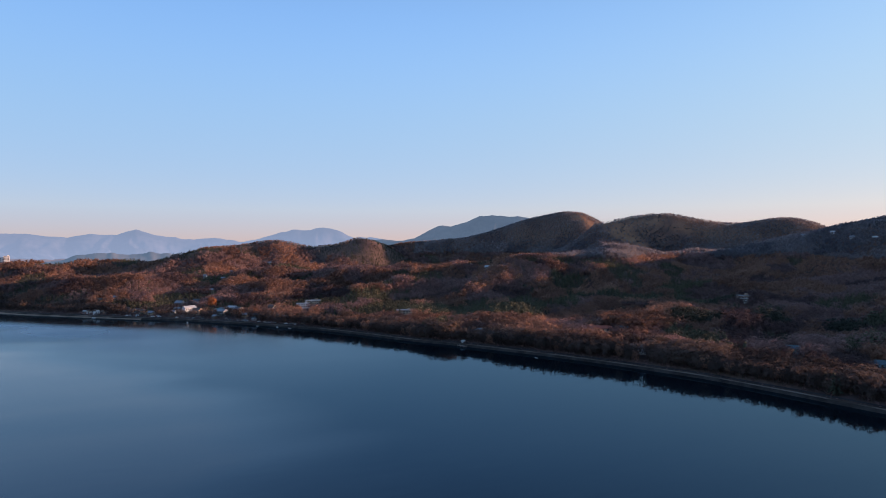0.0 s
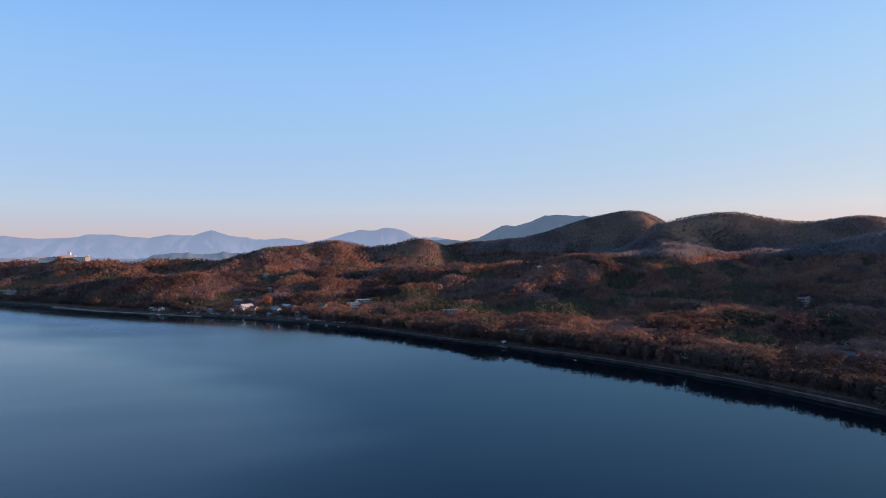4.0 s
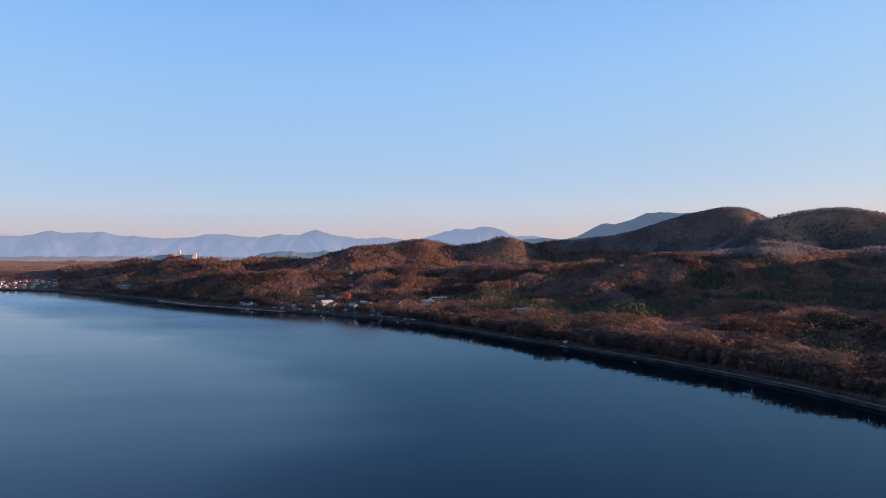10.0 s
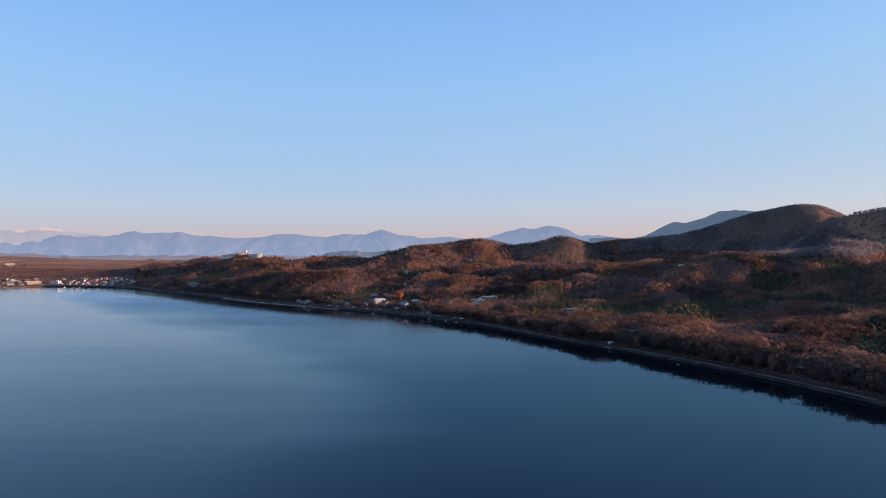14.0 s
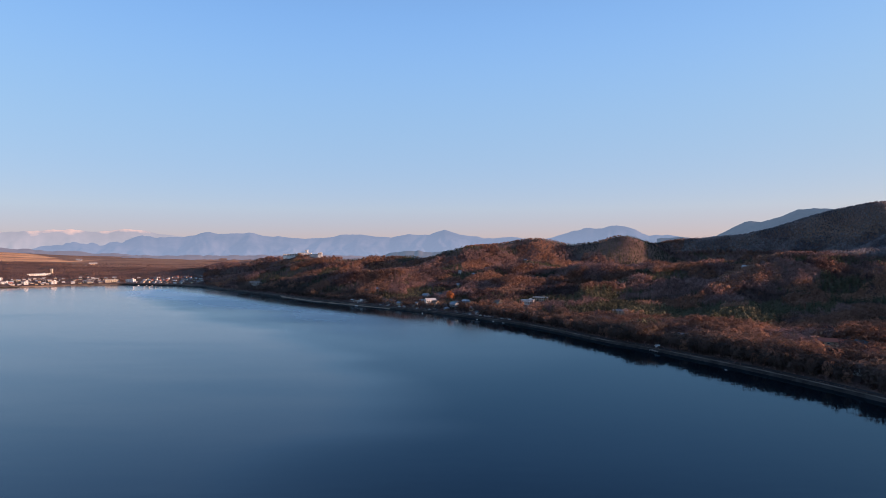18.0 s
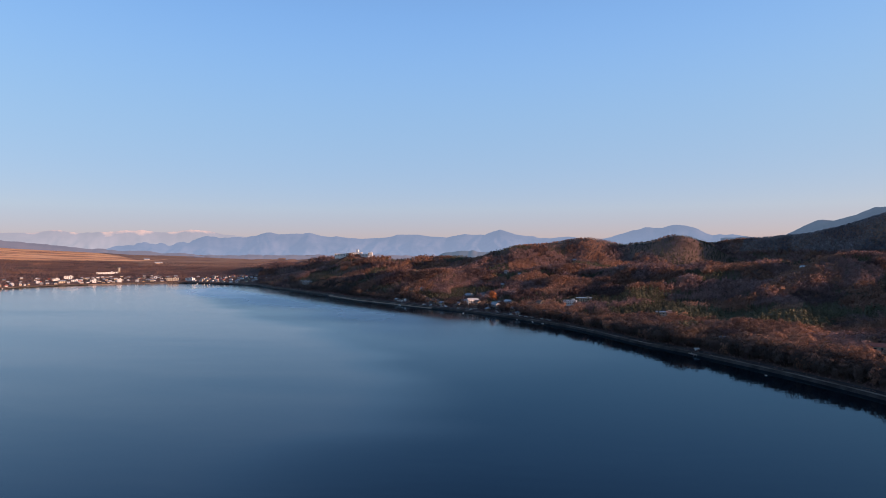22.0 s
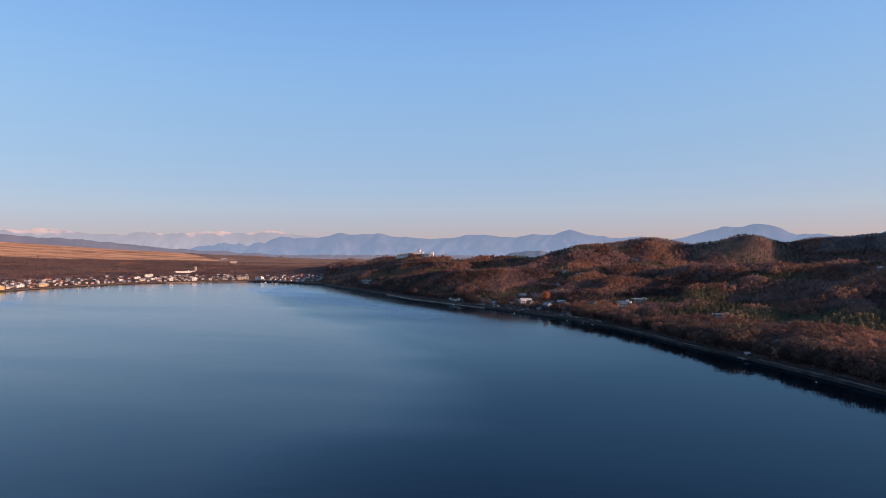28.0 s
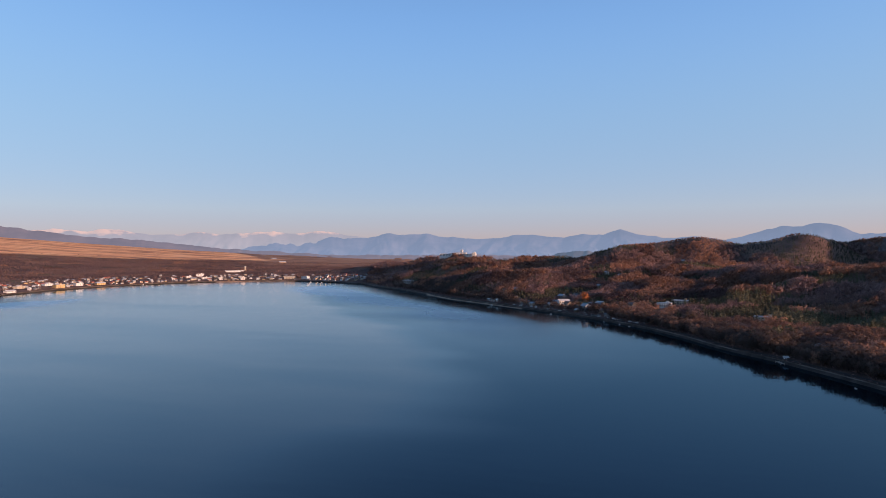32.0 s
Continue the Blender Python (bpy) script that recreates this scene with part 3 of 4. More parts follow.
def building(name, x, y, w, d, storeys, wall, roof, style="gable", bays=3, turn=None, label="", group="", storey=2.45, balcony=False, extra="", lift=0.0, gap=None):
    """A building with walls, roof, door and a window in every bay of its front and back."""
    turn = facing(x, y) if turn is None else turn
    z = at(x, y) + lift
    base = tagged(new(name), label, name.replace("_", " "), group)
    base.matrix_basis = pose(x, y, z, 0, 0, turn)
    h = storeys * storey + 0.3
    wm, rm = WALLS[wall], ROOFS[roof]
    body = part("wall", box("wall", -w / 2, w / 2, -d / 2, d / 2, -1.5 - lift, h, wm), base)
    if style == "flat":
        part("roof", box("roof", -w / 2 - 0.25, w / 2 + 0.25, -d / 2 - 0.25, d / 2 + 0.25, 0, 0.35, rm), base, (0, 0, h))
        part("roof_cabin", box("roof_cabin", -1.4, 1.4, -1.2, 1.2, 0, 1.5, wm), base, (w * 0.22, 0.4, h + 0.35))
    else:
        rise = d * (0.30 if style == "gable" else 0.24)
        part("roof", gable(w, d, rise, 0.55, 0.18, rm, 0.0 if style == "gable" else d * 0.45), base, (0, 0, h))
        if style == "gable":
            key = ("gable_end", wall, round(w, 2), round(d, 2), round(rise, 2))
            if key not in SHARED:
                me = bpy.data.meshes.new("gable_wall")
                v = [(sx * (w / 2 - e), sy * (d / 2 - 0.02), 0) for sx, e in ((1, 0), (1, 0.25)) for sy in (-1, 1)] + [(w / 2, 0, rise - 0.02), (w / 2 - 0.25, 0, rise - 0.02)]
                me.from_pydata(v, [], [(0, 1, 4), (3, 2, 5), (0, 4, 5, 2), (1, 3, 5, 4), (0, 2, 3, 1)])
                me.materials.append(wm)
                SHARED[key] = me
            part("gable_wall", SHARED[key], base, (0, 0, h))
            part("gable_wall", SHARED[key], base, (0, 0, h), "", 180)
    step = w / bays
    ww, wh = min(1.7, step * 0.62), storey * 0.5
    pane = box("pane", -ww / 2 + 0.08, ww / 2 - 0.08, -0.03, 0.03, 0.08, wh - 0.08, GLASS)
    frm = box("window", -ww / 2, ww / 2, -0.03, 0.05, 0, wh, FRAME)
    for s in range(storeys):
        for k in range(bays):
            bx = -w / 2 + step * (k + 0.5)
            if s == 0 and k == bays // 2:
                part("door", box("door", -0.5, 0.5, -0.04, 0.04, 0, 2.05, DOOR), base, (bx, -d / 2 - 0.02, 0.1))
                continue
            win = part("window", frm, base, (bx, -d / 2 - 0.02, s * storey + storey * 0.34))
            part("pane", pane, win, (0, -0.03, 0))
        if d > 5.5:
            win = part("window", frm, base, (w / 2 + 0.02, 0, s * storey + storey * 0.34), "", 90)
            part("pane", pane, win, (0, -0.03, 0))
        if balcony and s:
            part("balcony", box("balcony", -w / 2 + 0.2, w / 2 - 0.2, -1.1, 0, 0, 0.9, WALLS["white"]), base, (0, -d / 2 - 0.01, s * storey - 0.05), "pale balcony front")
    if style == "gable" and extra == "chimney":
        part("chimney", box("chimney", -0.35, 0.35, -0.35, 0.35, 0, 1.9, CONCRETE), base, (w * 0.25, d * 0.12, h + d * 0.1))
    c, s_ = math.cos(radians(turn)), math.sin(radians(turn))
    count = max(1, round(w / d * 1.4))
    for q in range(count):
        u = (q + 0.5) / count * w - w / 2
        CLEAR.append((x + c * u, y + s_ * u, d * 0.5 + (1.0 if "hilltop" in group else 2.2)))
    # a gap in the woods towards the lake
    gx, gy = CX - x, CY - y
    run = math.hypot(gx, gy)
    if gap is None:
        gap = 1 if "hilltop" in group else 2 if group in (HILLSIDE, VILLAGE) else 7
    for q in range(gap):
        CLEAR.append((x + gx / run * (d / 2 + 3 + 5 * q), y + gy / run * (d / 2 + 3 + 5 * q), w * 0.34 + 0.5))
    return base


CLEAR = [(-264, 733, 5.0)]
HILLSIDE = "houses on the wooded hillside"
VILLAGE = "houses of the lakeside village"
# x, y, width, depth, storeys, wall, roof, style
for x, y, w, d, st, wall, roof, style in (
        (-412, 776, 7, 6, 2, "yellow", "brown", "gable"), (-401, 786, 8, 6, 2, "grey", "grey metal", "gable"), (-371, 746, 5, 5, 1, "brown wooden", "dark", "gable"),
        (-351, 727, 8, 6, 1, "grey", "brown", "gable"), (-335, 722, 7, 6, 1, "tan", "dark", "gable"), (-322, 712, 6, 5, 1, "cream", "grey metal", "gable"),
        (-310, 760, 9, 7, 2, "grey", "grey metal", "gable"), (-292, 765, 8, 6, 2, "white", "dark", "gable"),
        (-237, 726, 10, 7, 1, "grey", "white", "gable"), (-247, 711, 8, 6, 1, "cream", "green", "gable"), (-236, 690, 9, 6, 2, "grey", "grey metal", "gable"),
        (-207, 676, 6, 5, 1, "tan", "grey metal", "gable"), (-193, 672, 6, 5, 1, "brown wooden", "dark", "gable"), (-170, 658, 7, 6, 1, "white", "dark", "gable"),
        (-158, 652, 5, 5, 1, "grey", "grey metal", "gable"), (-145, 649, 7, 6, 1, "brown wooden", "dark", "gable"), (-268, 705, 7, 6, 2, "tan", "brown", "gable"),
        (-222, 700, 7, 6, 2, "brown wooden", "dark", "gable"), (-186, 702, 7, 6, 2, "cream", "brown", "gable"), (-300, 730, 7, 6, 1, "grey", "grey metal", "gable")):
    tone = "two-storey" if st == 2 else "low"
    building("house", x, y, w, d, st, wall, roof, style, 3, None, f"{tone} {wall} house with {roof} {style} roof near the lakeshore", VILLAGE)
for x, y, w, d, st, wall, roof in ((62, 903, 6, 5, 2, "white", "white"), (-315, 925, 5, 4, 2, "grey", "grey metal"), (-338, 1030, 5, 4, 1, "grey", "grey metal"), (-332, 1085, 5, 4, 1, "tan", "grey metal"),
                                   (-300, 1120, 6, 5, 1, "tan", "grey metal"), (-324, 874, 5, 4, 2, "grey", "blue"), (-299, 835, 6, 5, 2, "cream", "grey metal"), (-280, 905, 6, 5, 1, "cream", "brown"),
                                   (-350, 950, 5, 4, 2, "white", "grey metal"), (521, 862, 5, 4, 1, "white", "white"), (520, 820, 5, 4, 1, "white", "grey metal"), (532, 794, 5, 4, 1, "grey", "white"),
                                   (505, 905, 5, 4, 1, "white", "grey metal"), (103, 557, 8, 6, 1, "grey", "dark"), (95, 570, 6, 5, 1, "white", "grey metal"), (30, 533, 8, 5, 1, "white", "grey metal"), (129, 637, 7, 6, 1, "grey", "dark"),
                                   (169, 441, 8, 6, 1, "grey", "dark"), (141, 504, 11, 7, 1, "brown wooden", "dark")):
    tone = "two-storey" if st == 2 else "low"
    building("house", x, y, w, d, st, wall, roof, "gable", 3, None, f"{tone} {wall} house with {roof} roof among bare trees", HILLSIDE)
building("shop", -284, 722, 13, 7, 1, "white", "white", "gable", 5, 50, "bright white lakeside shop catching the sun", VILLAGE, 2.8, lift=2.0, gap=4)
building("hotel", -154, 710, 14, 9, 2, "white", "grey metal", "flat", 6, 12, "white two-storey lakeside hotel with flat roof", "", 1.9, True, lift=0.8)
building("hotel_annex", -150, 744, 18, 9, 2, "tan", "white", "flat", 7, 12, "tan hotel annex with pale flat roof behind the hotel", "", 2.1)
building("guesthouse", -38, 648, 17, 8, 2, "cream", "grey metal", "flat", 6, 8, "cream two-storey guesthouse with a grey flat roof", storey=1.9, lift=0.5)
building("villa", 124, 508, 20, 7, 1, "tan", "red", "hip", 6, -8, "long tan villa with a bright red roof among trees", lift=0.8, gap=5)
building("chalet", 132, 436, 10, 7, 1, "white", "brown", "gable", 4, -22, "white lakeside chalet with dark roof among trees", lift=1.5, gap=8)
building("boat_club", 222, 410, 7, 6, 1, "pale blue", "blue", "gable", 3, -30, "pale blue house with blue metal roof among trees", storey=2.2, lift=0.3, gap=9)
building("cottage", 248, 364, 7, 6, 1, "pale blue", "blue", "gable", 3, -38, "pale blue and white cottage beside the shore woods", storey=2.2, lift=0.3, gap=9)
building("apartment_block", 280, 602, 11, 9, 4, "tan", "grey metal", "flat", 4, -18, "tan four-storey apartment block with grey balconies", "", 2.2, True, lift=-3.0, gap=9)
building("lodge", -716, 889, 14, 8, 2, "grey", "grey metal", "flat", 6, 25, "long grey two-storey lodge under the wooded bank", storey=1.9)
building("boathouse", -732, 896, 13, 8, 2, "grey", "grey metal", "flat", 5, 25, "grey boathouse with flat roof beside the lodge", storey=1.8)

# the large white hotel on its hill
for dx, dy, w, d, st, name, label in ((-46, 3, 52, 13, 2, "hotel_wing", "long white hotel wing on the hilltop"), (0, 6, 42, 15, 3, "hotel_wing", "white main hotel block on the hilltop"),
                                      (44, 2, 40, 13, 2, "hotel_wing", "white hotel wing with rows of windows on the hilltop"), (66, -4, 12, 12, 3, "hotel_wing", "squarish white end block of the hilltop hotel")):
    building(name, -812 + dx * 0.66, 1134 + dy + dx * 0.1, w * 0.66, d, st, "white", "white", "flat", max(4, int(w / 5)), 32, label, "wings of the hilltop hotel", 2.4, lift=56.6 - at(-812 + dx * 0.66, 1134 + dy + dx * 0.1))
tower = tagged(new("hotel_tower"), "slim white tower rising above the hilltop hotel", "tower")
tower.matrix_basis = pose(-812, 1146, 57.5, 0, 0, 20)
part("shaft", box("shaft", -2.4, 2.4, -2.4, 2.4, -14, 10, WALLS["white"]), tower)
part("lantern", box("lantern", -2.9, 2.9, -2.9, 2.9, 0, 2.2, WALLS["white"]), tower, (0, 0, 10.0))
part("cap", box("cap", -2.4, 2.4, -2.4, 2.4, 0, 1.2, ROOFS["white"]), tower, (0, 0, 12.2))

# the far town
TOWN = "buildings of the far lakeside town"
for name, x, y, w, d, st, wall, roof, style, label in (
        ("inn", -1176, 447, 21, 10, 3, "yellow", "white", "flat", "sunlit yellow three-storey inn on the far shore"), ("hall", -1204, 437, 19, 10, 2, "white", "white", "flat", "white flat-roofed hall in the far town"),
        ("hall", -1160, 381, 25, 10, 2, "cream", "white", "flat", "long cream hall near the far shore"), ("boat_shed", -1098, 352, 24, 8, 1, "white", "white", "gable", "long white boat shed on the far shore"),
        ("inn", -1214, 531, 23, 9, 2, "yellow", "white", "hip", "yellow lakeside inn with pale roof"), ("hall", -1205, 489, 18, 9, 2, "white", "white", "flat", "white lakeside hall in the far town"),
        ("hotel", -1290, 747, 16, 10, 2, "white", "white", "flat", "white two-storey hotel in the far town"), ("hotel", -1313, 786, 20, 11, 3, "white", "white", "flat", "broad white hotel above the far town"),
        ("hotel", -1246, 764, 17, 10, 2, "white", "white", "flat", "white lakefront hotel of the far town"), ("hall", -1242, 735, 16, 9, 2, "cream", "grey metal", "gable", "cream lakeside hall with grey roof"),
        ("factory", -1401, 924, 54, 14, 2, "white", "white", "flat", "long white building above the far town"), ("hall", -1216, 786, 9, 8, 3, "white", "grey metal", "flat", "narrow white block by the far shore"),
        ("hall", -1192, 826, 11, 9, 3, "white", "white", "flat", "white lakefront block of the far town"), ("school", -1134, 912, 28, 10, 3, "cream", "white", "flat", "long cream three-storey school by the shore"),
        ("school", -1104, 934, 22, 10, 3, "white", "white", "flat", "white three-storey school block near the shore"), ("barn", -2152, 1526, 24, 12, 1, "white", "grey metal", "gable", "white barn at the edge of the plain"),
        ("barn", -1758, 1306, 26, 10, 2, "tan", "white", "gable", "tan works building beyond the far town")):
    building(name, x, y, w * 0.85, d * 0.85, st, wall, roof, style, max(4, int(w / 4)), None, label, TOWN, 1.8)
chimney = tagged(new("chimney_tower"), "square pale tower beside the long building", "tower")
chimney.matrix_basis = pose(-1432, 973, at(-1432, 973), 0, 0, 30)
part("shaft", box("shaft", -2, 2, -2, 2, -1, 11, WALLS["cream"]), chimney)
part("cap", box("cap", -2.4, 2.4, -2.4, 2.4, 0, 1.2, ROOFS["white"]), chimney, (0, 0, 11))
tg = random.Random(7)
town_line = shore_line(21, 30, 1.0)
town_in = town_line[1] * COAST_IN
placed = [(c[0], c[1]) for c in CLEAR]
tries = 0
count = 0
while count < 290 and tries < 9000:
    tries += 1
    k = tg.randrange(len(town_line[0]))
    off = 15 + 120 * tg.random() ** 2.0
    x, y = town_line[0][k] + town_in[k] * off
    if not (-1420 < x < -930) or min(math.hypot(x - a, y - b) for a, b in placed) < 8.5:
        continue
    placed.append((x, y))
    count += 1
    st = tg.choice((1, 1, 1, 1, 2))
    wall, roof = tg.choice(("white", "white", "white", "cream", "cream", "yellow", "tan", "grey", "brown wooden")), tg.choice(("grey metal", "grey metal", "white", "white", "brown", "dark", "dark", "red"))
    tone = "two-storey" if st == 2 else "low"
    building("house", x, y, tg.choice((4.5, 5.5, 6.5)), tg.choice((3.6, 4.2)), st, wall, roof, tg.choice(("gable", "gable", "hip")), 3, None,
             f"{tone} {wall} town house with {roof} roof", "houses of the far town", 1.75)


# small sheds and huts between the village houses
vg = random.Random(23)
village_line = shore_line(13, 18, 1.0)
village_in = village_line[1] * COAST_IN
sheds = 0
for _ in range(400):
    k = vg.randrange(len(village_line[0]))
    x, y = village_line[0][k] + village_in[k] * (11 + 46 * vg.random() ** 1.6)
    if not (-420 < x < -120) or min(math.hypot(x - c[0], y - c[1]) - 0.55 * c[2] for c in CLEAR) < 2.6:
        continue
    wall, roof = vg.choice(("white", "brown wooden", "cream", "grey", "tan", "grey")), vg.choice(("grey metal", "white", "brown", "brown", "dark", "dark"))
    building("shed", x, y, vg.choice((3.5, 4.5, 6)), vg.choice((3, 4)), 1, wall, roof, "gable", 2, None, f"small {wall} shed with {roof} roof in the lakeside village", VILLAGE, 2.2)
    sheds += 1
    if sheds == 22:
        break


# ---- parked cars ----
TYRE = paint("tyre_rubber", (0.02, 0.02, 0.02), 0.9)


def loft(name, rings, mat):
    """A closed shape through rings of (x, half width, low, high), front to back."""
    key = (name, mat.name, *(round(v, 3) for r in rings for v in r))
    if key not in SHARED:
        v, f = [], []
        for x, half, low, high in rings:
            v += [(x, -half, low), (x, half, low), (x, half * 0.92, high), (x, -half * 0.92, high)]
        for k in range(len(rings) - 1):
            for q in range(4):
                a, b = 4 * k + q, 4 * k + (q + 1) % 4
                f.append((a, a + 4, b + 4, b))
        e = 4 * (len(rings) - 1)
        f += [(0, 1, 2, 3), (e + 3, e + 2, e + 1, e)]
        SHARED[key] = mesh_of(name, v, f, mat)
    return SHARED[key]


def wheel_mesh():
    if "wheel" not in SHARED:
        v, f = [], []
        for side in (-0.1, 0.1):
            v += [(0.31 * math.cos(q * math.pi / 5), side, 0.31 * math.sin(q * math.pi / 5)) for q in range(10)]
        f = [(q, (q + 1) % 10, 10 + (q + 1) % 10, 10 + q) for q in range(10)]
        me = bpy.data.meshes.new("wheel")
        me.from_pydata(v, [], f + [tuple(range(9, -1, -1)), tuple(range(10, 20))])
        me.materials.append(TYRE)
        SHARED["wheel"] = me
    return SHARED["wheel"]


def car(x, y, turn, colour):
    base = tagged(new("car"), f"small {colour} car parked beside the shore road", "car", "cars parked in the village")
    base.matrix_basis = pose(x, y, max(at(x, y), 2.28), 0, 0, turn)
    part("body", loft("body", [(-2.0, 0.72, 0.35, 0.75), (-1.7, 0.82, 0.25, 0.92), (1.2, 0.82, 0.25, 0.95), (1.95, 0.75, 0.3, 0.72)], WALLS["white"] if colour == "white" else WALLS["grey"]), base)
    part("cabin", loft("cabin", [(-1.75, 0.7, 0.9, 1.0), (-1.3, 0.72, 0.9, 1.42), (0.2, 0.72, 0.9, 1.45), (0.85, 0.7, 0.9, 0.98)], GLASS), base, label="dark glazed cabin")
    part("roof", box("roof", -1.25, 0.2, -0.62, 0.62, 0, 0.04, WALLS["white"] if colour == "white" else WALLS["grey"]), base, (0, 0, 1.44))
    for sx in (-1.2, 1.25):
        for sy in (-0.78, 0.78):
            part("wheel", wheel_mesh(), base, (sx, sy, 0.31))


for k in range(60):
    q = vg.randrange(len(village_line[0]))
    p = village_line[0][q] + village_in[q] * vg.choice((7.6, 7.6, 12.0))
    if -390 < p[0] < -120 and min(math.hypot(p[0] - c[0], p[1] - c[1]) for c in CLEAR) > 2.6:
        car(p[0], p[1], math.degrees(math.atan2(village_in[q][1], village_in[q][0])) + vg.choice((0, 90, 90)), vg.choice(("white", "white", "grey")))
        CLEAR.append((p[0], p[1], 3.0))


# ---- piers, boats ----
def pier(x, y, length, width, turn, label):
    base = tagged(new("pier"), label, "pier", "wooden piers")
    base.matrix_basis = pose(x, y, 0, 0, 0, turn)
    wood = paint("pier_wood", (0.22, 0.18, 0.15)) if "pier_wood" not in bpy.data.materials else bpy.data.materials["pier_wood"]
    plank = box("plank", -width / 2, width / 2, -0.22, 0.22, 0, 0.09, wood)
    for k in range(int(length / 0.5)):
        part("plank", plank, base, (0, -0.5 * k, 0.95))
    post = box("post", -0.12, 0.12, -0.12, 0.12, -3, 1.5, wood)
    for k in range(int(length / 4) + 1):
        for s in (-1, 1):
            part("post", post, base, (s * width / 2, -4 * k, 0))
    part("beam", box("beam", -0.1, 0.1, -length, 0, 0, 0.25, wood), base, (-width / 2 + 0.3, 0, 0.7))
    part("beam", box("beam", -0.1, 0.1, -length, 0, 0, 0.25, wood), base, (width / 2 - 0.3, 0, 0.7))
    return base


def hull_mesh(l, w, h, mat):
    key = ("hull", l, w, h, mat.name)
    if key not in SHARED:
        v, f = [], []
        for k in range(9):
            u = k / 8
            half = w / 2 * (1 - abs(2 * u - 0.85) ** 2.6 * 0.75)
            y, rise = (u - 0.5) * l, 0.18 * h * (2 * u - 1) ** 2
            v += [(-half, y, h + rise), (-half * 0.6, y, 0.0), (half * 0.6, y, 0.0), (half, y, h + rise), (half * 0.8, y, h + rise - 0.05), (-half * 0.8, y, h + rise - 0.05)]
        for k in range(8):
            for q in range(6):
                a, b = k * 6 + q, k * 6 + (q + 1) % 6
                f.append((a, b, b + 6, a + 6))
        f += [(0, 5, 4, 3), (0, 3, 2, 1)]
        e = 48
        f += [(e, e + 3, e + 4, e + 5), (e, e + 1, e + 2, e + 3)]
        me = bpy.data.meshes.new("hull")
        me.from_pydata(v, [], f)
        me.materials.append(mat)
        SHARED[key] = me
    return SHARED[key]


def boat(x, y, l, turn, label, cabin=True, z=-0.15):
    base = tagged(new("boat"), label, "boat", "boats along the shore")
    base.matrix_basis = pose(x, y, z, 0, 0, turn)
    part("hull", hull_mesh(l, l * 0.36, l * 0.17, WALLS["white"]), base)
    if cabin:
        part("cabin", box("cabin", -l * 0.11, l * 0.11, -l * 0.16, l * 0.14, 0, l * 0.16, WALLS["grey"]), base, (0, 0, l * 0.165))
        part("windscreen", box("windscreen", -l * 0.1, l * 0.1, -0.03, 0.03, 0, l * 0.08, GLASS), base, (0, l * 0.15, l * 0.2))
    else:
        for k in (-0.18, 0.12):
            part("bench", box("bench", -l * 0.14, l * 0.14, -0.12, 0.12, 0, 0.06, DOOR), base, (0, l * k, l * 0.17))
    return base


pier(12, 499, 9, 2.2, 35, "short wooden pier on posts below the shore road")
pier(-380, 714, 16, 2.4, 75, "wooden jetty with moored white boats")
pier(-1170, 430, 14, 2.4, 120, "wooden pier of the far town")
building("pier_hut", 15.5, 504.5, 2.1, 1.9, 1, "white", "white", "gable", 2, 35, "small white kiosk beside the wooden pier", storey=1.9)
building("jetty_pavilion", -391, 728, 7, 4, 1, "white", "white", "flat", 3, 20, "white flat-roofed pavilion at the jetty", storey=1.7)
for x, y, l, turn, cabin in ((-384, 709, 6, 80, True), (-262, 661, 6, 30, True), (-182, 632, 4, 50, False), (-160, 622, 4.5, 45, True), (-146, 614, 4, 62, False),
                             (-1042, 904, 6, 10, True), (-1010, 910, 6, 40, True), (-1022, 907, 5, 60, True), (-1085, 340, 7, 100, True), (-1094, 356, 7, 110, True), (-1212, 612, 8, 90, True), (-1190, 500, 8, 80, True), (64, 444, 3.5, 30, False)):
    boat(x, y, l * 0.75, turn, "white cabin boat moored by the shore" if cabin else "small white rowing boat by the shore", cabin)


